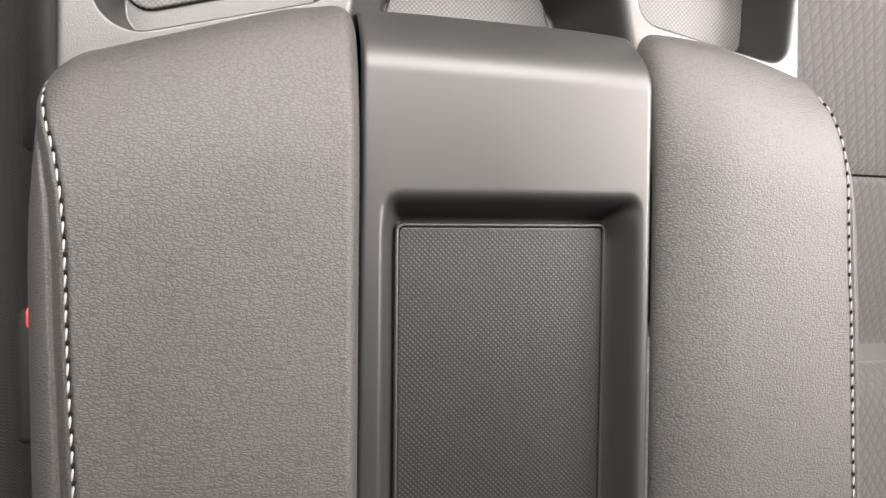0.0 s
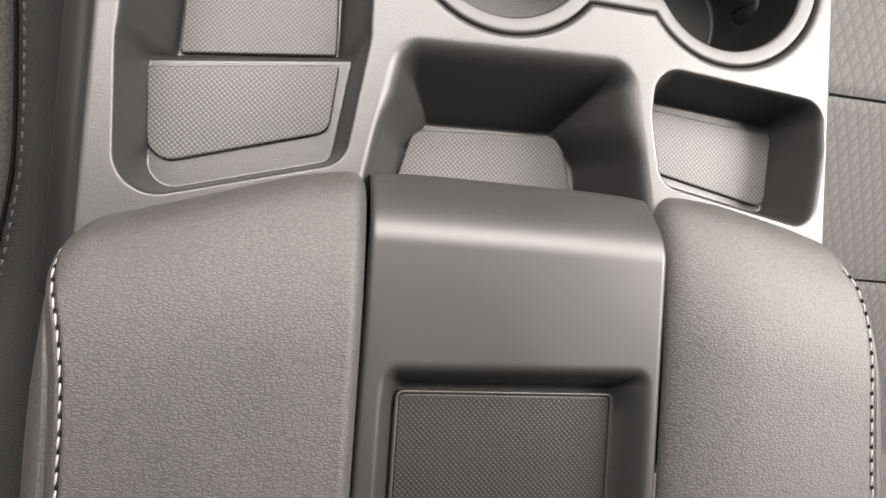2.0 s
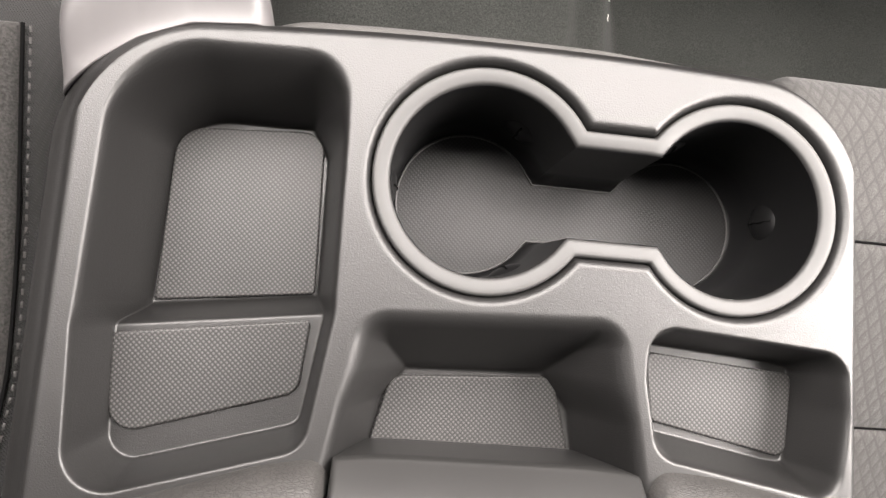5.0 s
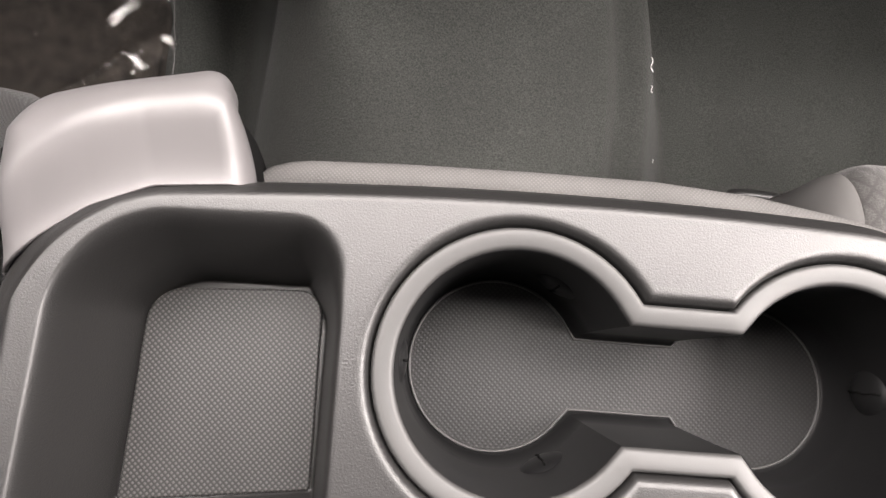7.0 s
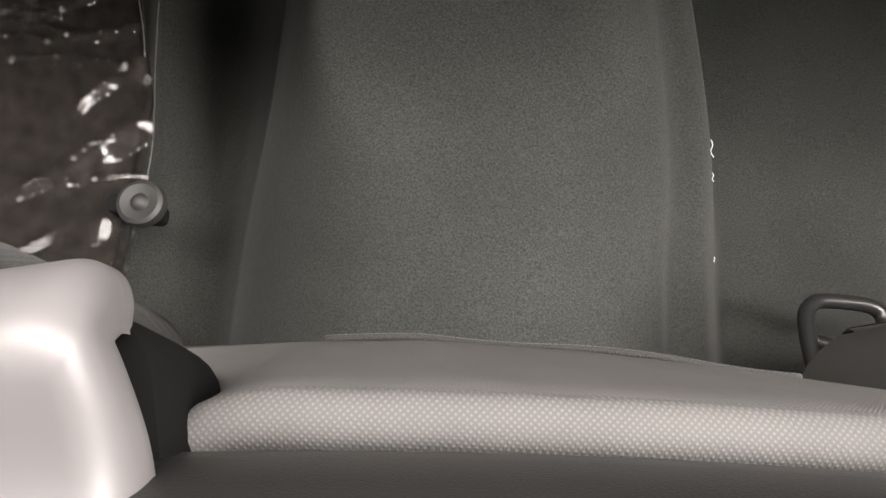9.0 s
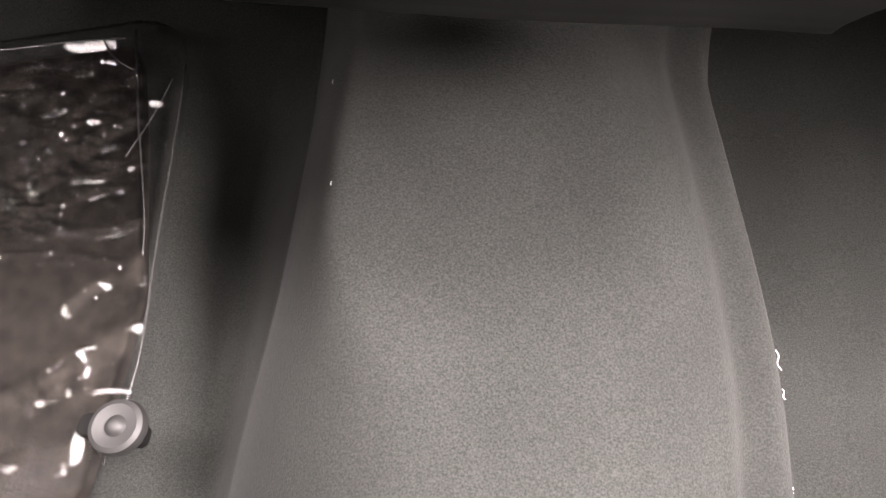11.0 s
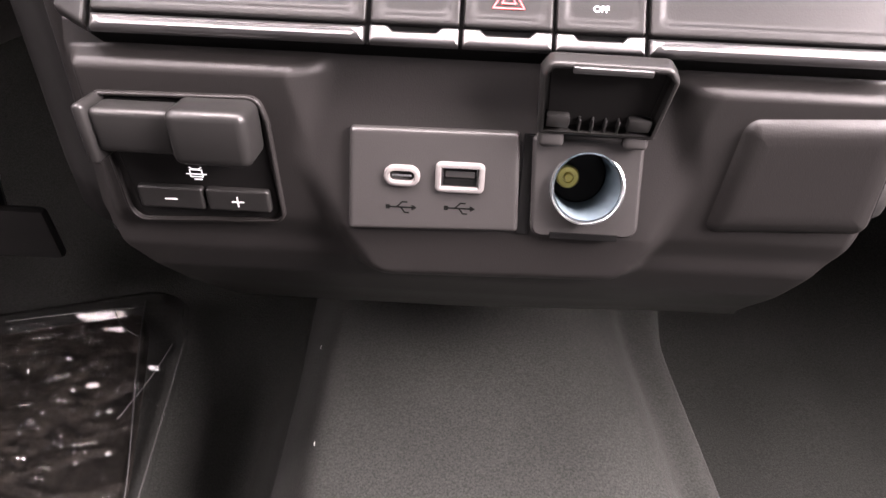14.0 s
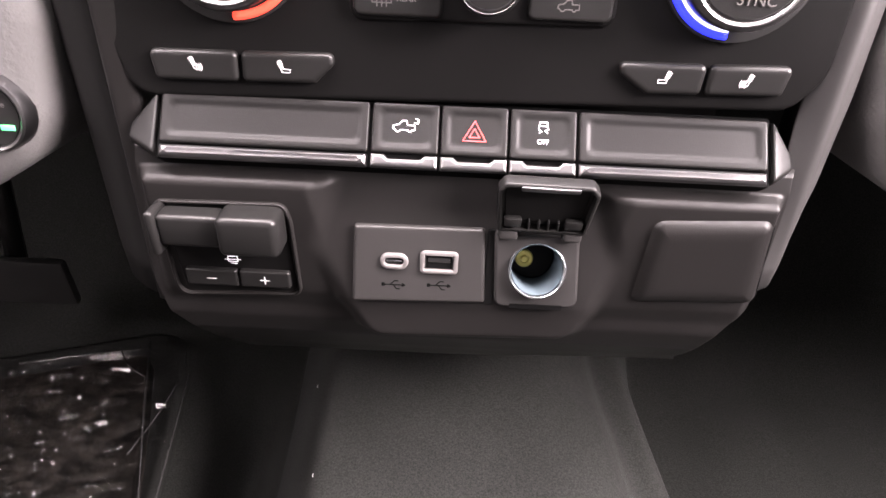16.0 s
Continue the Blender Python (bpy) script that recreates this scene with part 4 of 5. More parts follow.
for path, r in (([(-0.326, 0.52, 0.150), (-0.322, 0.60, 0.152), (-0.336, 0.695, 0.150), (-0.349, 0.80, 0.150), (-0.364, 0.915, 0.151)], 0.0010),
                ([(-0.424, 0.950, 0.158), (-0.393, 0.852, 0.160), (-0.352, 0.735, 0.162), (-0.340, 0.690, 0.162)], 0.0011),
                ([(-0.369, 0.888, 0.158), (-0.373, 0.845, 0.160), (-0.386, 0.790, 0.160)], 0.0009),
                ([(-0.430, 0.935, 0.160), (-0.48, 0.922, 0.163), (-0.56, 0.902, 0.162)], 0.0014),
                ([(-0.410, 0.895, 0.158), (-0.435, 0.91, 0.159), (-0.455, 0.935, 0.158)], 0.0009)):
    tube("crease", smooth_path(path), r, FILM_FOLD, matt, "folded film crease", n=6)
knob = turned("mat_clip", [(0.0, 0.148), (0.020, 0.148), (0.021, 0.152), (0.0195, 0.158), (0.016, 0.160), (0.008, 0.158), (0.006, 0.161), (0.003, 0.163), (0.0, 0.163)], (-0.312, 0.545), RUBBER, None)
knob.location.z = 0.02
tagged(knob, "round grey plastic floor mat clip", "clip")

# lint on the carpet
for k, (x, y, s) in enumerate(((0.1795, 0.631, 1.0), (0.182, 0.606, 0.5), (0.205, 0.545, 0.3), (-0.1673, 0.714, 0.2), (-0.1819, 0.813, 0.25))):
    z = float(floor_height(np.array(x), np.array(y))) + 0.0012
    tagged(tube("lint", smooth_path([(x, y + 0.008 * s, z), (x + 0.001 * s, y + 0.003 * s, z + 0.001), (x - 0.0006 * s, y - 0.003 * s, z), (x + 0.002 * s, y - 0.008 * s, z)], 3), 0.0004, LINT, None, n=5),
           "scrap of white thread on the carpet" if k == 0 else "small white lint speck on the carpet", "lint", group="" if k == 0 else "lint specks")

# ---- dashboard ----
MD = Matrix.Translation((0, 0.6272, 0.5553)) @ Matrix(((1, 0, 0, 0), (0, 0.1602, -0.9871, 0), (0, 0.9871, 0.1602, 0), (0, 0, 0, 1)))
LEAN = 0.15
SQUEEZE = 0.955
MU = MD @ Matrix(((1, 0, 0, 0), (0, SQUEEZE, 0, 0), (0, -LEAN * SQUEEZE, 1, 0), (0, 0, 0, 1)))
MP = MD @ Matrix(((1, 0, 0, 0.0022), (0, 0.955, 0, 0), (0, 0.10, 1, 0), (0, 0, 0, 1)))
MQ = MD @ Matrix(((1, 0, 0, 0), (0, 1.02, 0, -0.0020), (0, 0.10, 1, 0), (0, 0, 0, 1)))
dash = thing("dashboard", "dark grained plastic dashboard centre stack", "dashboard")


def dplate(name, pts, radii, z0, z1, edge, mat, parent, label="", dish=None, m=None, sharp=None, soft=None):
    base = [Vector(p) for p in pts]
    radii = list(radii) if isinstance(radii, (list, tuple)) else [radii] * len(base)
    if area(base) < 0:
        base, radii = base[::-1], radii[::-1]
    ring = lambda d, z: [(p.x, p.y, z) for p in rounded(inset(base, d), [max(r - d, 0.0003) for r in radii])]
    rings = [ring(0, z0), ring(0, z1 - edge)]
    rings += [ring(edge * (1 - math.cos(t)), z1 - edge + edge * math.sin(t)) for t in (0.52, 1.05, math.pi / 2)]
    rings.append(ring(edge * 1.5, z1))
    if dish:
        ins, drop, slope = dish
        if soft:
            ring = lambda d, z: [(p.x, p.y, z) for p in rounded(inset(base, d), soft)]
        rings += [ring(ins + slope * k, z1 - drop * h) for k, h in ((0, 0), (0.25, 0.1), (0.5, 0.5), (0.75, 0.9), (1, 1), (1.2, 1))]
    v, f = stack(rings)
    return put(name, place(m or MD, v), f, mat, parent, label, sharp=sharp or 50)


def rect(x0, y0, x1, y1):
    return [(x0, y0), (x1, y0), (x1, y1), (x0, y1)]


# lower stack panel: flat above, curling forward and under below
SOCK = Vector((-0.0236, 0.0210))
prof = [(0.066, -0.010, -0.1985, 0.0811), (0.058, -0.008, -0.199, 0.0811), (0.010, -0.008, -0.2005, 0.0800), (0.0, -0.008, -0.2005, 0.0785), (-0.018, -0.009, -0.1970, 0.0690), (-0.032, -0.016, -0.1900, 0.0640),
        (-0.052, -0.034, -0.1860, 0.0640), (-0.075, -0.058, -0.1820, 0.0730), (-0.098, -0.085, -0.1850, 0.0870), (-0.116, -0.112, -0.2000, 0.1000), (-0.1245, -0.127, -0.2150, 0.1080), (-0.1265, -0.136, -0.2150, 0.1080)]
tt = np.linspace(0, len(prof) - 1, 200)
col = [np.interp(tt, range(len(prof)), [p[k] for p in prof]) for k in range(4)]
for k in range(4):
    for _ in range(6):
        col[k][1:-1] = (col[k][:-2] + 2 * col[k][1:-1] + col[k][2:]) / 4
U, B = np.meshgrid(uv_of(260, 0, 1, 0.4), col[0])
A = col[2][:, None] + U * (col[3] - col[2])[:, None]
Cc = np.repeat(col[1][:, None], U.shape[1], 1)
hexa = rounded([(-0.109, 0.09), (-0.1095, 0.058), (-0.1205, 0.0250), (-0.1100, -0.003), (-0.0985, -0.0225), (-0.0045, -0.0195), (0.0035, -0.004), (0.0105, 0.023), (-0.001, 0.056), (-0.001, 0.09)], [0, 0.01, 0.012, 0.02, 0.012, 0.012, 0.02, 0.006, 0.01, 0])
# the middle field leans back at its top; the pods beside it lean out over it, with a bevelled side
s = inside(hexa, A, B)
bevel = 0.004 + 0.013 * np.clip(B / 0.055, 0, 1)
pods = ease((A + 0.1985) / 0.006) * np.clip((-0.1085 - A) / bevel, 0, 1)
pods = np.maximum(pods, ease((0.0800 - A) / 0.006) * np.clip((A + 0.0035) / bevel, 0, 1))
lift = -0.0055 + 0.10 * np.clip(B, -0.01, 0.06)
Cc += (lift - Cc) * pods * ease((0.0590 - B) / 0.0045) * ease((B + 0.012) / 0.012) * (s < 0.004)
Cc = Cc + (-LEAN * np.clip(B, 0, 1) - Cc) * ease((s + 0.007) / 0.011) * (B > -0.0285)
low = ease((-0.03 - B) / 0.06)
B = B + 0.0048 * low * ease((A + 0.08) / 0.16)
sk = np.hypot(A - SOCK.x, B - SOCK.y * SQUEEZE)
sheet("lower_panel", A, B, Cc, DASH, dash, keep=mid(sk) > 0.0125, m=MD, skirt=[(0.002, -0.004), (0.002, -0.03)])
tube("lower_lip", [(x, -0.1265 + 0.0048 * float(ease((x + 0.08) / 0.16)), -0.1335) for x in np.linspace(-0.02, 0.106, 16)], 0.0014, STEEL, dash, "bright lower edge strip", m=MD, n=6)

# chrome-edged switch row, facing half upwards
MS = MD @ pose(0, 0.0700, -0.004, -35, 0, 0)
row = thing("switch_row", "black switch row with a satin chrome lower edge", "switch panel")
CELLS = [(-0.1850, -0.0990, None), (-0.0975, -0.0700, "tailgate"), (-0.0688, -0.0414, "hazard"), (-0.0403, -0.0130, "traction"), (-0.0117, 0.0662, None)]
dplate("backing", rect(-0.1865, -0.006, 0.0680, 0.0235), 0.001, -0.012, -0.0012, 0.0005, GAP, row, m=MS)
for x0, x1, icon in CELLS:
    cell = dplate("blank_switch" if icon is None else "switch", rect(x0, 0.0005, x1, 0.0215), 0.0012, -0.006, 0.0012, 0.0008, SWITCH, row, "" if icon else "blank satin black switch cover",
                  m=MS, dish=(0.0022 if icon is None else 0.0016, 0.0008, 0.0030), soft=0.0026)
    if icon is None:
        dplate("chrome_edge", rect(x0, -0.0058, x1, -0.0002), 0.0006, -0.004, 0.0020, 0.0026, CHROME, cell, m=MS)
    else:
        c, w = (x0 + x1) / 2, (x1 - x0) / 2
        dplate("chrome_edge", [(x0, -0.0058), (x1, -0.0058), (x1, -0.0002), (c + w * 0.62, -0.0002), (c + w * 0.48, -0.0020), (c - w * 0.48, -0.0020), (c - w * 0.62, -0.0002), (x0, -0.0002)],
               0.0004, -0.004, 0.0018, 0.0012, CHROME, cell, m=MS)


def line_icon(name, strokes, at, scale, mat, parent, m, r=0.0002):
    """An icon of thin strokes: each a list of points, scaled, one mesh."""
    verts, faces = [], []
    for st in strokes:
        pts = [Vector((at[0] + x * scale, at[1] + y * scale)) for x, y in st]
        for a, b in zip(pts, pts[1:]):
            d = (b - a).normalized()
            n, e = Vector((-d.y, d.x)) * r, d * r * 0.6
            base = len(verts)
            for z in (at[2], at[2] + 0.00012):
                verts += [(q.x, q.y, z) for q in (a - e - n, b + e - n, b + e + n, a - e + n)]
            faces += [tuple(base + i for i in f) for f in ((4, 5, 6, 7), (0, 1, 5, 4), (1, 2, 6, 5), (2, 3, 7, 6), (3, 0, 4, 7))]
    return put(name, place(m, verts), faces, mat, parent, smooth=False)


TRUCK = [[(-1, 0), (-0.95, 0.25), (-0.5, 0.35), (-0.25, 0.65), (0.1, 0.65), (0.15, 0.3), (0.75, 0.3), (0.75, -0.1), (0.5, -0.1)], [(-1, 0), (-0.8, -0.1)], [(-0.4, -0.1), (0.2, -0.1)],
         [(-0.8, -0.1), (-0.7, -0.25), (-0.5, -0.25), (-0.4, -0.1)], [(0.2, -0.1), (0.28, -0.25), (0.42, -0.25), (0.5, -0.1)], [(0.7, 0.5), (1.0, 0.45), (1.05, 0.75), (0.8, 0.85)]]
HAZARD = [[(-1, -0.8), (1, -0.8), (0, 0.95), (-1, -0.8)], [(-0.45, -0.48), (0.45, -0.48), (0, 0.3), (-0.45, -0.48)]]
SKID = [[(-0.4, 1.0), (-0.5, 0.55), (0.5, 0.55), (0.4, 1.0), (-0.4, 1.0)], [(-0.5, 0.55), (-0.55, 0.2)], [(0.5, 0.55), (0.55, 0.2)], [(-0.55, 0.1), (-0.2, -0.1), (-0.5, -0.3)], [(0.6, 0.2), (0.2, 0.0), (0.5, -0.25)]]
swt = [o for o in row.children if o.name.startswith("switch")]
line_icon("icon", TRUCK, (-0.0838, 0.0108, 0.0006), 0.0052, ICON, swt[0], MS, r=0.00015)
line_icon("icon", HAZARD, (-0.0551, 0.0108, 0.0006), 0.0048, ICON_RED, swt[1], MS, r=0.0002)
line_icon("icon", SKID, (-0.0267, 0.0128, 0.0006), 0.0036, ICON, swt[2], MS, r=0.00015)
lettering("letters", "OFF", 0.0028, (-0.0267, 0.0080, 0.0006), ICON, swt[2], MS)
for x0, x1, tip in ((-0.2030, -0.1872, -1), (0.0688, 0.0822, 1)):
    bm = bmesh.new()
    xs = (x0, x1) if tip < 0 else (x1, x0)
    pts = [(xs[1], -0.0055, -0.006), (xs[1], 0.0235, -0.006), (xs[0], 0.010, -0.012), (xs[0], 0.003, -0.012), (xs[1], -0.0045, 0.0012), (xs[1], 0.0215, 0.0012), (xs[0] + 0.004 * -tip, 0.009, -0.004), (xs[0] + 0.003 * -tip, 0.003, -0.004)]
    vs = [bm.verts.new(MS @ Vector(p)) for p in pts]
    for f in ((0, 1, 2, 3), (4, 5, 6, 7), (0, 1, 5, 4), (1, 2, 6, 5), (2, 3, 7, 6), (3, 0, 4, 7)):
        bm.faces.new([vs[i] for i in f])
    bmesh.ops.bevel(bm, geom=bm.edges[:], offset=0.0018, segments=3, affect="EDGES", profile=0.6)
    part("end_cap", bm, BUTTON, row)

# climate panel above
climate = thing("climate_control", "black climate control panel with lit dials", "control panel")
dplate("panel", [(-0.2085, 0.175), (-0.2062, 0.118), (-0.1965, 0.0860), (0.0735, 0.0925), (0.0850, 0.108), (0.0862, 0.175)], [0.01, 0.03, 0.012, 0.014, 0.02, 0.01], -0.03, -0.0145, 0.002, PANEL_BLACK, climate)
for pts, name in (([(-0.1868, 0.1062), (-0.1512, 0.1068), (-0.1512, 0.0944), (-0.1850, 0.0940)], "seat_heater_switch"), ([(-0.1500, 0.1068), (-0.1130, 0.1076), (-0.1128, 0.1030), (-0.1205, 0.0952), (-0.1500, 0.0946)], "seat_heater_switch"),
                  ([(0.0002, 0.1098), (0.0350, 0.1104), (0.0342, 0.0982), (0.0125, 0.0976), (0.0010, 0.1050)], "seat_heater_switch"), ([(0.0362, 0.1104), (0.0690, 0.1112), (0.0668, 0.0990), (0.0354, 0.0982)], "seat_heater_switch")):
    dplate(name, pts, [0.0026] * len(pts), -0.0155, -0.0114, 0.0020, BUTTON, climate)
hs = [o for o in climate.children if o.name.startswith("seat_heater")]
SEATI = [[(-0.5, 0.9), (-0.25, 0.95), (0.0, 0.0), (0.75, 0.0), (0.75, -0.35), (-0.15, -0.35), (-0.5, 0.9)], [(-0.7, 0.75), (-0.1, 0.75)], [(-0.6, 0.5), (0.0, 0.5)], [(-0.5, 0.25), (0.05, 0.25)]]
WARMS = [[(0.15, 0.25), (0.15, -0.55)], [(0.4, 0.25), (0.4, -0.55)], [(0.65, 0.25), (0.65, -0.55)]]
flip = lambda st: [[(-x, y) for x, y in q] for q in st]
for ob, (a, b), st in zip(hs, ((-0.1682, 0.1006), (-0.1330, 0.1008), (0.0188, 0.1040), (0.0512, 0.1044)), (SEATI + WARMS, SEATI, flip(SEATI), flip(SEATI + WARMS))):
    line_icon("icon", st, (a, b, -0.0113), 0.0036, ICON_PALE, ob, MD, r=0.00011)
for cx, cy, led, a0, a1, extra in ((-0.1515, 0.1470, LED_RED, -88, 20, None), (0.0395, 0.1485, LED_BLUE, 180, 268, "SYNC")):
    dial = tagged(turned("climate_dial", [(0.0245, -0.016), (0.0240, -0.004), (0.0225, -0.002), (0.0215, -0.0016), (0.0205, -0.0022), (0.0200, -0.003), (0.0, -0.003)], (cx, cy), CHROME, None, m=MD), "satin chrome climate dial with a lit ring", "dial", group="climate dials")
    turned("dial_face", [(0.0196, -0.0045), (0.0192, -0.0022), (0.0, -0.0018)], (cx, cy), BUTTON, dial, m=MD)
    turned("dial_base", [(0.0300, -0.016), (0.0295, -0.0125), (0.0270, -0.0120), (0.0240, -0.0122)], (cx, cy), SATIN, dial, m=MD)
    tube("lit_ring", [(cx + 0.0268 * math.cos(radians(a)), cy + 0.0268 * math.sin(radians(a)), -0.0118) for a in np.linspace(a0, a1, 24)], 0.0016, led, dial, "lit coloured ring", m=MD)
    if extra:
        tube("lit_core", [(cx + 0.0250 * math.cos(radians(a)), cy + 0.0250 * math.sin(radians(a)), -0.0112) for a in np.linspace(a0 + 14, a1, 24)], 0.0007, LED_PALE, dial, m=MD)
        lettering("letters", extra, 0.0058, (cx + 0.003, cy - 0.0125, -0.0016), WHITE_TRIM, dial, MD)
block = dplate("center_block", [(-0.1060, 0.175), (-0.1060, 0.1205), (-0.0044, 0.1223), (-0.0044, 0.175)], [0, 0.005, 0.005, 0], -0.016, -0.0125, 0.0014, PANEL_BLACK, climate)
dplate("defrost_key", rect(-0.1045, 0.1228, -0.0705, 0.165), 0.003, -0.013, -0.0105, 0.0014, BUTTON, climate)
dplate("air_key", rect(-0.0385, 0.1240, -0.0062, 0.165), 0.003, -0.013, -0.0105, 0.0014, BUTTON, climate)
lettering("letters", "REAR", 0.0032, (-0.0842, 0.1296, -0.0104), ICON_DIM, climate, MD)
line_icon("icon", [[(-1, -0.3), (-1, 0.6), (1, 0.6), (1, -0.3), (-1, -0.3)], [(-0.5, 0.4), (-0.5, -0.7)], [(0, 0.4), (0, -0.7)], [(0.5, 0.4), (0.5, -0.7)]], (-0.0935, 0.1290, -0.0104), 0.0036, WHITE_TRIM, climate, MD)
line_icon("icon", TRUCK[:5], (-0.0226, 0.1290, -0.0104), 0.0046, WHITE_TRIM, climate, MD)
vol = tagged(turned("volume_dial", [(0.0135, -0.014), (0.0132, -0.003), (0.0120, -0.0012), (0.0112, -0.0022), (0.0, -0.0022)], (-0.0537, 0.1390), CHROME, None, m=MD), "satin chrome rotary control dial", "dial")
turned("dial_face", [(0.0108, -0.003), (0.0104, -0.0012), (0.0, -0.0008)], (-0.0537, 0.1390), BUTTON, vol, m=MD)

# trailer brake control
brake = thing("trailer_brake_control", "black trailer brake controller with a slide lever", "switch panel")
dplate("bezel", [(-0.1930, 0.0482), (-0.1362, 0.0492), (-0.1338, 0.040), (-0.1325, -0.0030), (-0.1885, -0.0058), (-0.1915, 0.0)], [0.004, 0.005, 0.02, 0.005, 0.005, 0.01], -0.012, -0.0035, 0.0008, DASH, brake, dish=(0.0008, 0.0022, 0.0008), m=MP)
dplate("face", [(-0.1905, 0.0460), (-0.1375, 0.0470), (-0.1345, -0.0010), (-0.1868, -0.0035)], 0.004, -0.012, -0.0050, 0.0006, PANEL_BLACK, brake, m=MP)
lever = box("lever", (0.0275, 0.0165, 0.0120), (-0.1752, 0.0376, 0.0005), BUTTON, brake, m=MP, edge=0.0028, seg=4)
box("lever_grip", (0.0260, 0.0205, 0.0175), (-0.1495, 0.0378, 0.0020), BUTTON, lever, m=MP, edge=0.0036, seg=4)
box("lever_tab", (0.0040, 0.0225, 0.0150), (-0.1900, 0.0366, 0.0010), BUTTON, lever, m=MP, edge=0.0018, seg=3)
for x0, x1, st in ((-0.1848, -0.1612, [[(-0.5, 0), (0.5, 0)]]), (-0.1602, -0.1372, [[(-0.5, 0), (0.5, 0)], [(0, 0.5), (0, -0.5)]])):
    k = dplate("gain_switch", rect(x0, 0.0022, x1, 0.0118), 0.0012, -0.006, -0.0022, 0.0010, BUTTON, brake, m=MP)
    line_icon("icon", st, ((x0 + x1) / 2, 0.0068, -0.0021), 0.0042, ICON_PALE, k, MP)
line_icon("lit_icon", [[(-1, 0), (1, 0)], [(-0.6, 0.5), (0.6, 0.5), (0.6, -0.3), (-0.6, -0.3), (-0.6, 0.5)], [(-0.6, 0.8), (-0.3, 0.6), (0.3, 0.6), (0.6, 0.8)], [(-0.3, -0.6), (0.5, -0.6)]], (-0.1628, 0.0168, -0.0048), 0.0036, ICON, brake, MP, r=0.00018)

# USB panel
usb = thing("usb_panel", "dark plastic panel with two pale-rimmed USB ports", "usb panel")
dplate("panel", [(-0.1052, 0.0384), (-0.0478, 0.0391), (-0.0457, 0.0023), (-0.1062, 0.0002)], 0.0016, -0.006, 0.0026, 0.0014, DASH_MID, usb, m=MU)


def port(cx, cy, w, h, r, name, label):
    rim_ = plate(name, rounded(rect(cx - w / 2, cy - h / 2, cx + w / 2, cy + h / 2), r), 0.0015, 0.0040, 0.0009, WHITE_TRIM, usb, label, m=MU, dish=(0.0017, 0.0016, 0.0005))
    return rim_


pc = port(-0.0872, 0.0221, 0.0126, 0.0078, 0.0038, "usb_c_port", "pale-rimmed oval port")
plate("cavity", rounded(rect(-0.0914, 0.0206, -0.0830, 0.0236), 0.0015), 0.0020, 0.0026, 0.0002, GAP, pc, m=MU)
plate("tongue", rounded(rect(-0.0906, 0.0217, -0.0838, 0.0225), 0.0003), 0.0024, 0.0029, 0.0001, STEEL, pc, m=MU)
pa = port(-0.0672, 0.0224, 0.0170, 0.0112, 0.0022, "usb_a_port", "pale-rimmed rectangular port")
plate("shield", rounded(rect(-0.0735, 0.0189, -0.0609, 0.0259), 0.0005), 0.0020, 0.0026, 0.0002, STEEL, pa, m=MU)
plate("cavity", rounded(rect(-0.0729, 0.0194, -0.0615, 0.0254), 0.0004), 0.0022, 0.0028, 0.0001, GAP, pa, m=MU)
plate("tongue", rounded(rect(-0.0722, 0.0224, -0.0622, 0.0246), 0.0003), 0.0024, 0.0031, 0.0002, SATIN, pa, m=MU)
TRIDENT = [[(-1, 0), (1, 0)], [(-0.3, 0), (0.1, 0.42), (0.45, 0.42)], [(0, 0), (0.3, -0.42), (0.6, -0.42)], [(-1.05, 0.12), (-0.85, 0.12), (-0.85, -0.12), (-1.05, -0.12), (-1.05, 0.12)], [(0.85, 0.15), (1.1, 0), (0.85, -0.15), (0.85, 0.15)]]
for x, y in ((-0.0875, 0.0100), (-0.0670, 0.0106)):
    line_icon("icon", TRIDENT, (x, y, 0.00262), 0.0048, GAP, usb, MU, r=0.00024)

# power socket with its cap open
sock = thing("power_socket", "bright steel power socket with its black cap open", "power socket")
outer = rounded([(-0.0435, 0.0388), (-0.0412, 0.0014), (-0.0035, 0.0024), (-0.0062, 0.0392)], [0.002, 0.004, 0.004, 0.002])
outer = resample(outer, 0.002)
outer.sort(key=lambda p: math.atan2(p.y - SOCK.y, p.x - SOCK.x))
hole = [SOCK + (p - SOCK).normalized() * 0.0130 for p in outer]
rings = [[(p.x, p.y, -0.004) for p in outer], [(p.x, p.y, 0.0020) for p in outer], [(p.x, p.y, 0.0030) for p in inset(outer, 0.0010)], [(p.x, p.y, 0.0030) for p in inset(outer, 0.0015)], [(p.x, p.y, 0.0030) for p in [SOCK + (q - SOCK).normalized() * 0.0136 for q in outer]],
         [(p.x, p.y, 0.0030) for p in hole], [(p.x, p.y, -0.004) for p in hole]]
vv, ff = stack(rings, False, False)
put("housing", place(MU, vv), ff, DASH_MID, sock, "dark plastic housing", sharp=45)
MB = MU @ Matrix.Translation((SOCK.x, SOCK.y, 0.001)) @ pose(0, 0, 0, -13, 0, 0)
turned("rim", [(0.0130, -0.0035), (0.0131, 0.0034), (0.0128, 0.0040), (0.0122, 0.0042), (0.0116, 0.0036), (0.0114, 0.0024)], (0, 0), STEEL, sock, "bright steel rim", m=MB, base=False, top=False)
turned("barrel", [(0.0113, 0.0034), (0.0112, 0.001), (0.0110, -0.004), (0.0106, -0.026), (0.0104, -0.030), (0.0, -0.0305)], (0, 0), SLEEVE, sock, "dull bluish steel barrel", m=MB, base=False)
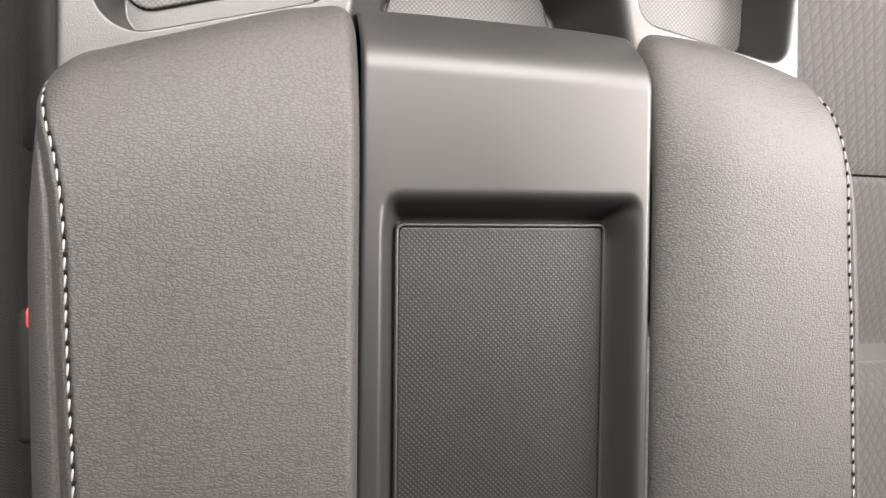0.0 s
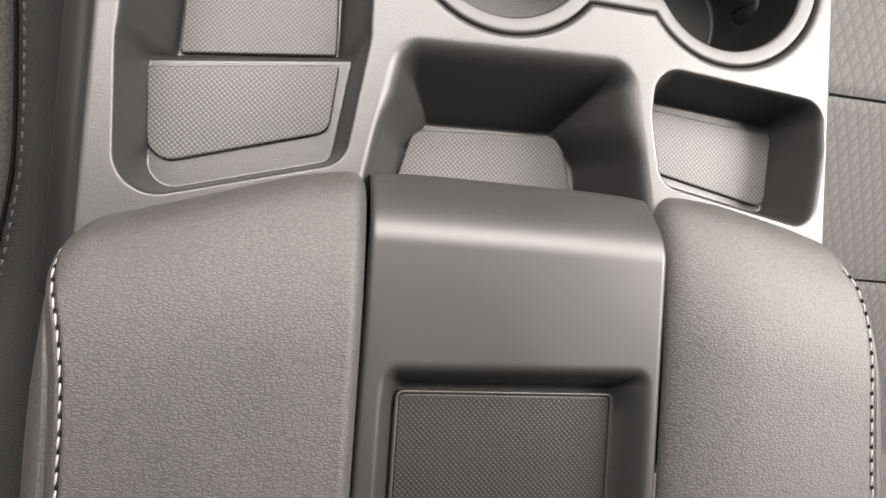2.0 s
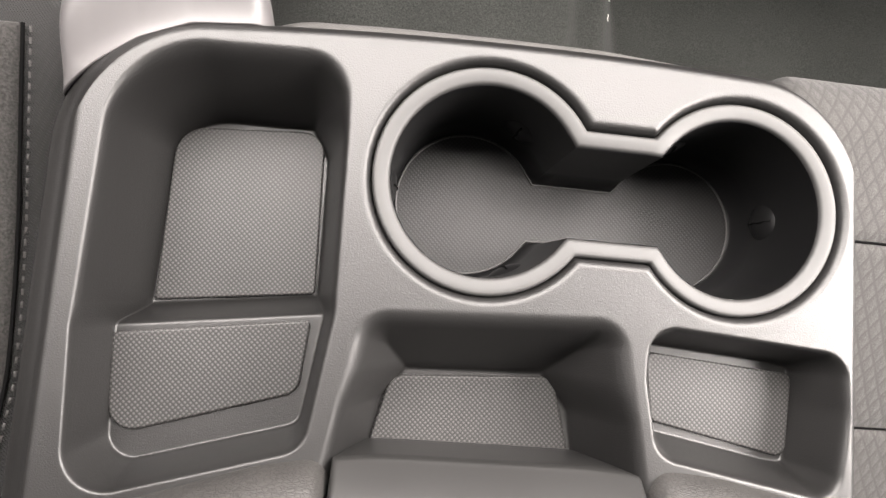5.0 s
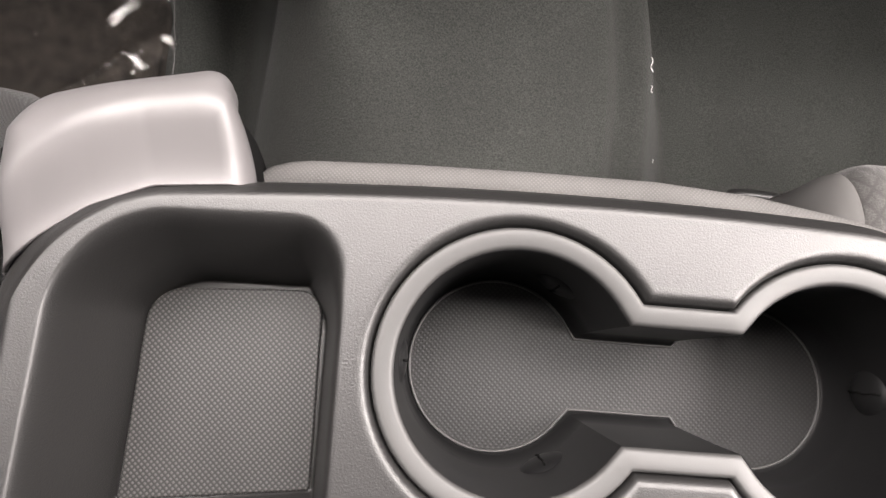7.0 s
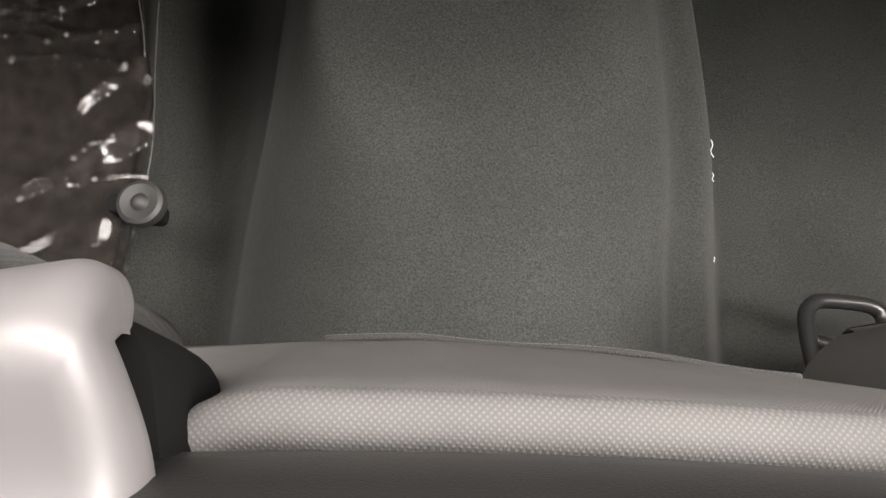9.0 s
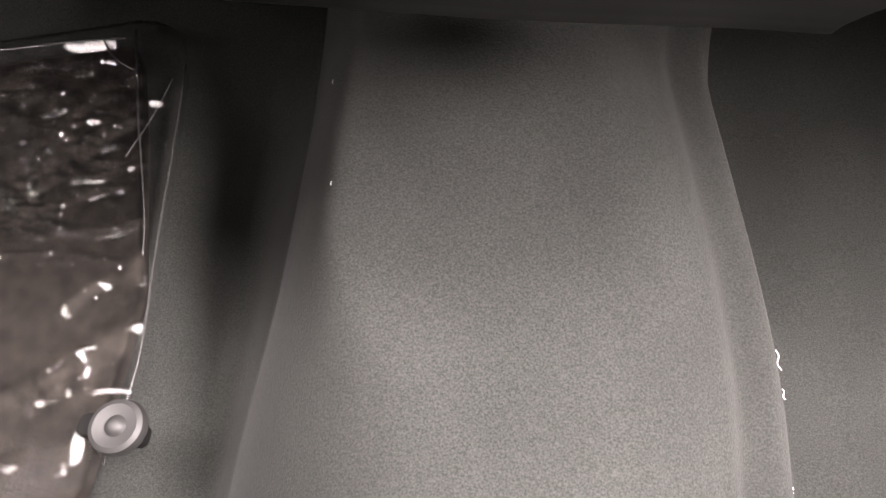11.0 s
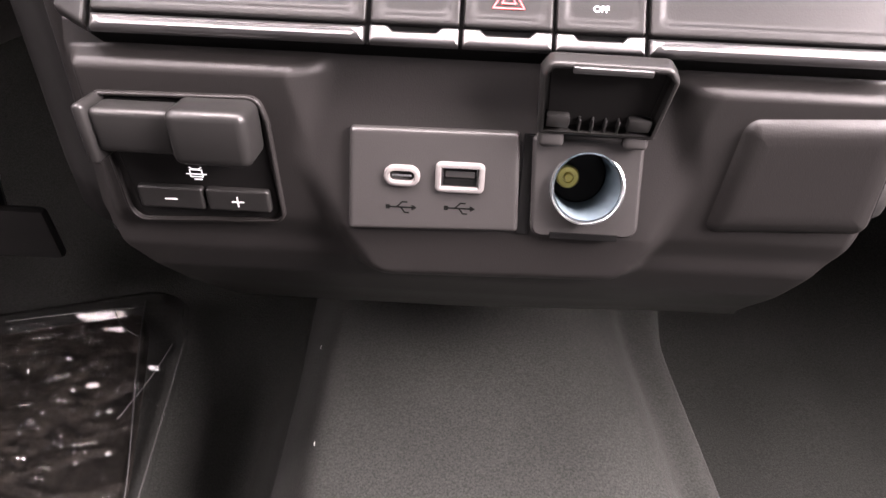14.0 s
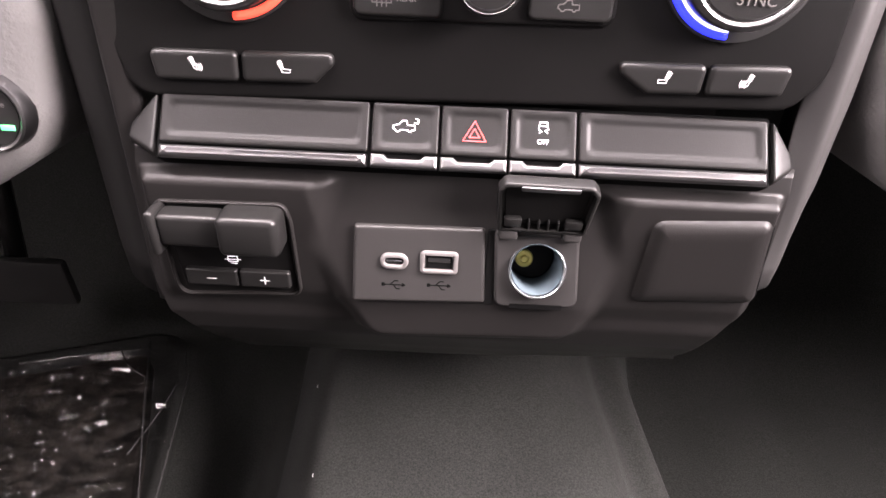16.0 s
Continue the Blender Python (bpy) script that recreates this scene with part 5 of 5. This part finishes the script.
turned("contact_base", [(0.0107, -0.0300), (0.0106, -0.0190), (0.0098, -0.0182), (0.0, -0.0182)], (0, 0), MATTE, sock, "black insulating disc", m=MB)
turned("contact", [(0.0044, -0.0200), (0.0042, -0.0170), (0.0036, -0.0164), (0.0022, -0.0166), (0.0020, -0.0175), (0.0016, -0.0175), (0.0013, -0.0158), (0.0, -0.0156)], (-0.0036, -0.0008), BRASS, sock, "brass centre contact", m=MB)
dplate("lower_notch", rect(-0.0345, 0.0010, -0.0105, 0.0036), 0.0004, -0.003, 0.0033, 0.0002, GAP, sock, m=MU)
dplate("side_gap", rect(-0.0462, 0.0010, -0.0420, 0.0384), 0.0004, -0.003, 0.0012, 0.0002, GAP, sock, m=MU)
MC = MU @ pose(-0.0242, 0.0425, 0.0035, 0, 0, 0) @ pose(0, 0, 0, 22, 0, -0.8)
cap = dplate("cap", [(-0.0186, 0.0), (0.0194, 0.0), (0.0214, 0.0240), (0.0180, 0.0285), (-0.0180, 0.0285), (-0.0206, 0.0240)], [0.001, 0.001, 0.003, 0.003, 0.003, 0.003], -0.0012, 0.0042, 0.0012, BUTTON, sock, "hinged cap", dish=(0.0010, 0.0038, 0.0006), m=MC)
box("cap_lip", (0.0240, 0.0024, 0.0012), (0.0005, 0.0268, 0.0046), CHROME, cap, m=MC, edge=0.0005)
plate("cap_liner", rounded([(-0.0158, 0.0035), (0.0164, 0.0035), (0.0182, 0.0232), (0.0158, 0.0254), (-0.0158, 0.0254), (-0.0176, 0.0232)], 0.0015), 0.0004, 0.0010, 0.0003, PANEL_BLACK, cap, "glossy black underside", m=MC)
for x in (-0.0056, -0.0014, 0.0028, 0.0070):
    box("rib", (0.0007, 0.0060, 0.0030), (x, 0.0030, 0.0018), SATIN, cap, m=MC, edge=0.0003)
for x in (-0.0138, 0.0138):
    box("hinge_lug", (0.0085, 0.0066, 0.0060), (-0.0242 + x, 0.0400, 0.0040), DASH_MID, sock, m=MU, edge=0.0016, seg=3)
for x in (-0.0128, 0.0134):
    box("cap_clip", (0.0078, 0.0052, 0.0030), (x, 0.0052, 0.0024), BUTTON, cap, m=MC, edge=0.0010, seg=2)
tube("hinge_pin", [(-0.0335, 0.0405, 0.0040), (-0.0150, 0.0407, 0.0040)], 0.0027, PANEL_BLACK, sock, m=MU)

# blank cover
blank = thing("blanking_cover", "dark grained plastic blanking cover in the lower dash", "cover")
dplate("face", [(0.0230, 0.0490), (0.0752, 0.0517), (0.0800, 0.0062), (0.0212, 0.0036)], [0.006, 0.006, 0.005, 0.005], -0.014, -0.0024, 0.0066, DASH, blank, m=MQ)
dplate("seat_gap", [(0.0222, 0.0498), (0.0760, 0.0525), (0.0808, 0.0054), (0.0204, 0.0028)], [0.0065, 0.0065, 0.0055, 0.0055], -0.014, -0.0074, 0.0004, GAP, blank, "dark gap round the cover", m=MQ)

# flanks of the stack and the dash beyond
def ribbon(name, lines, mat, parent, label="", m=MD, n=40):
    """A skin lofted through several lines of equal length, rounded between them."""
    P = np.array(lines, float)
    t = np.linspace(0, len(lines) - 1, n)
    rows_ = np.stack([np.stack([np.interp(t, range(len(lines)), P[:, k, c]) for c in range(3)], -1) for k in range(P.shape[1])], 0)
    for _ in range(5):
        rows_[:, 1:-1] = (rows_[:, :-2] + 2 * rows_[:, 1:-1] + rows_[:, 2:]) / 4
    k2 = rows_.shape[0]
    verts = rows_.reshape(-1, 3)
    faces = [(i * n + j, i * n + j + 1, (i + 1) * n + j + 1, (i + 1) * n + j) for i in range(k2 - 1) for j in range(n - 1)]
    ob = put(name, place(m, verts), faces, mat, parent, label)
    so = ob.modifiers.new("thickness", "SOLIDIFY")
    so.thickness, so.offset = 0.004, 0
    return ob


LEVELS = (0.20, 0.13, 0.09, 0.05, 0.0, -0.02)
ribbon("left_plate", [[(x, b, c - 0.002 * k) for k, b in enumerate(LEVELS)] for x, c in ((-0.1960, -0.0165), (-0.1985, -0.0135), (-0.2060, -0.0130), (-0.2072, -0.0150), (-0.2076, -0.0240))], DASH, dash, "flat grey side plate of the stack")
ribbon("left_flank", [[(x, b + rise, c - sag * k) for k, b in enumerate(LEVELS)] for x, c, sag, rise in ((-0.2066, -0.0220, 0.0010, 0.0), (-0.2150, -0.0190, 0.0020, 0.002), (-0.2260, -0.0220, 0.0030, 0.005), (-0.2360, -0.0330, 0.0045, 0.010), (-0.2400, -0.0700, 0.0045, 0.016))], MATTE, dash, "dark recessed side panel of the stack")
ribbon("right_flank", [[(0.0795, b, c - 0.016) for b, c in ((0.20, -0.004), (0.13, -0.004), (0.09, -0.004), (0.05, 0.0), (0.02, 0.002), (0.004, 0.0))],
                       [(0.0900, b, c - 0.010) for b, c in ((0.20, -0.004), (0.13, -0.004), (0.09, -0.004), (0.05, -0.004), (0.02, -0.006), (0.008, -0.008))],
                       [(0.1010, b + 0.01, c - 0.020) for b, c in ((0.20, -0.004), (0.13, -0.004), (0.09, -0.004), (0.05, -0.008), (0.03, -0.020), (0.02, -0.03))],
                       [(0.1060, b + 0.01, c - 0.07) for b, c in ((0.20, -0.004), (0.13, -0.004), (0.09, -0.004), (0.05, -0.008), (0.03, -0.020), (0.02, -0.03))]], DASH_GREY, dash, "dark grey side panel of the stack")
dplate("knee_panel", [(-0.2340, 0.22), (-0.2330, 0.112), (-0.2400, 0.070), (-0.2520, 0.0500), (-0.2800, 0.0330), (-0.62, 0.0330), (-0.62, 0.22)], [0, 0.03, 0.04, 0.03, 0.03, 0.01, 0], -0.10, -0.018, 0.010, DASH_SKIN, dash, "soft grained grey knee panel")
dplate("glove_panel", [(0.1040, 0.22), (0.1045, 0.112), (0.1120, 0.086), (0.1300, 0.0560), (0.1600, 0.0450), (0.2200, 0.0380), (0.2700, 0.0250), (0.70, 0.0150), (0.70, 0.22)], [0, 0.03, 0.04, 0.03, 0.03, 0.03, 0.03, 0.01, 0], -0.10, -0.018, 0.012, DASH_SKIN, dash, "soft grained grey glove box panel")
box("dash_top", (1.62, 0.505, 0.20), (0, 0.9125, 0.87), DASH, dash, edge=0.03, seg=3)
box("dash_core", (0.30, 0.30, 0.36), (-0.06, 0.90, 0.61), DASH, dash, edge=0.01)
start = tagged(turned("start_button", [(0.0175, -0.020), (0.0175, -0.014), (0.0168, -0.0118), (0.0158, -0.0112), (0.0147, -0.0118), (0.0140, -0.0135), (0.0, -0.0135)], (-0.2605, 0.0755), CHROME, None, m=MD), "chrome-ringed engine start button with a green light", "button")
turned("face", [(0.0138, -0.0145), (0.0136, -0.0128), (0.0, -0.0124)], (-0.2605, 0.0755), SATIN, start, m=MD)
box("light", (0.0060, 0.0024, 0.0006), (-0.2525, 0.0700, -0.0124), LED_GREEN, start, "green light bar", m=MD @ pose(0, 0, 0), edge=0.0002)
lettering("letters", "Engine", 0.0036, (-0.2560, 0.0800, -0.0123), WHITE_TRIM, start, MD)

# brake pedal under the driver's side
pedal = thing("brake_pedal", "dark rubber brake pedal hanging under the dash", "pedal")
box("pad", (0.12, 0.012, 0.06), (-0.515, 0.905, 0.295), RUBBER, pedal, "ribbed dark rubber pad", m=None, edge=0.005)
tube("arm", [(-0.515, 0.915, 0.30), (-0.515, 0.96, 0.45), (-0.515, 0.98, 0.70)], 0.010, BLACK_METAL, pedal)
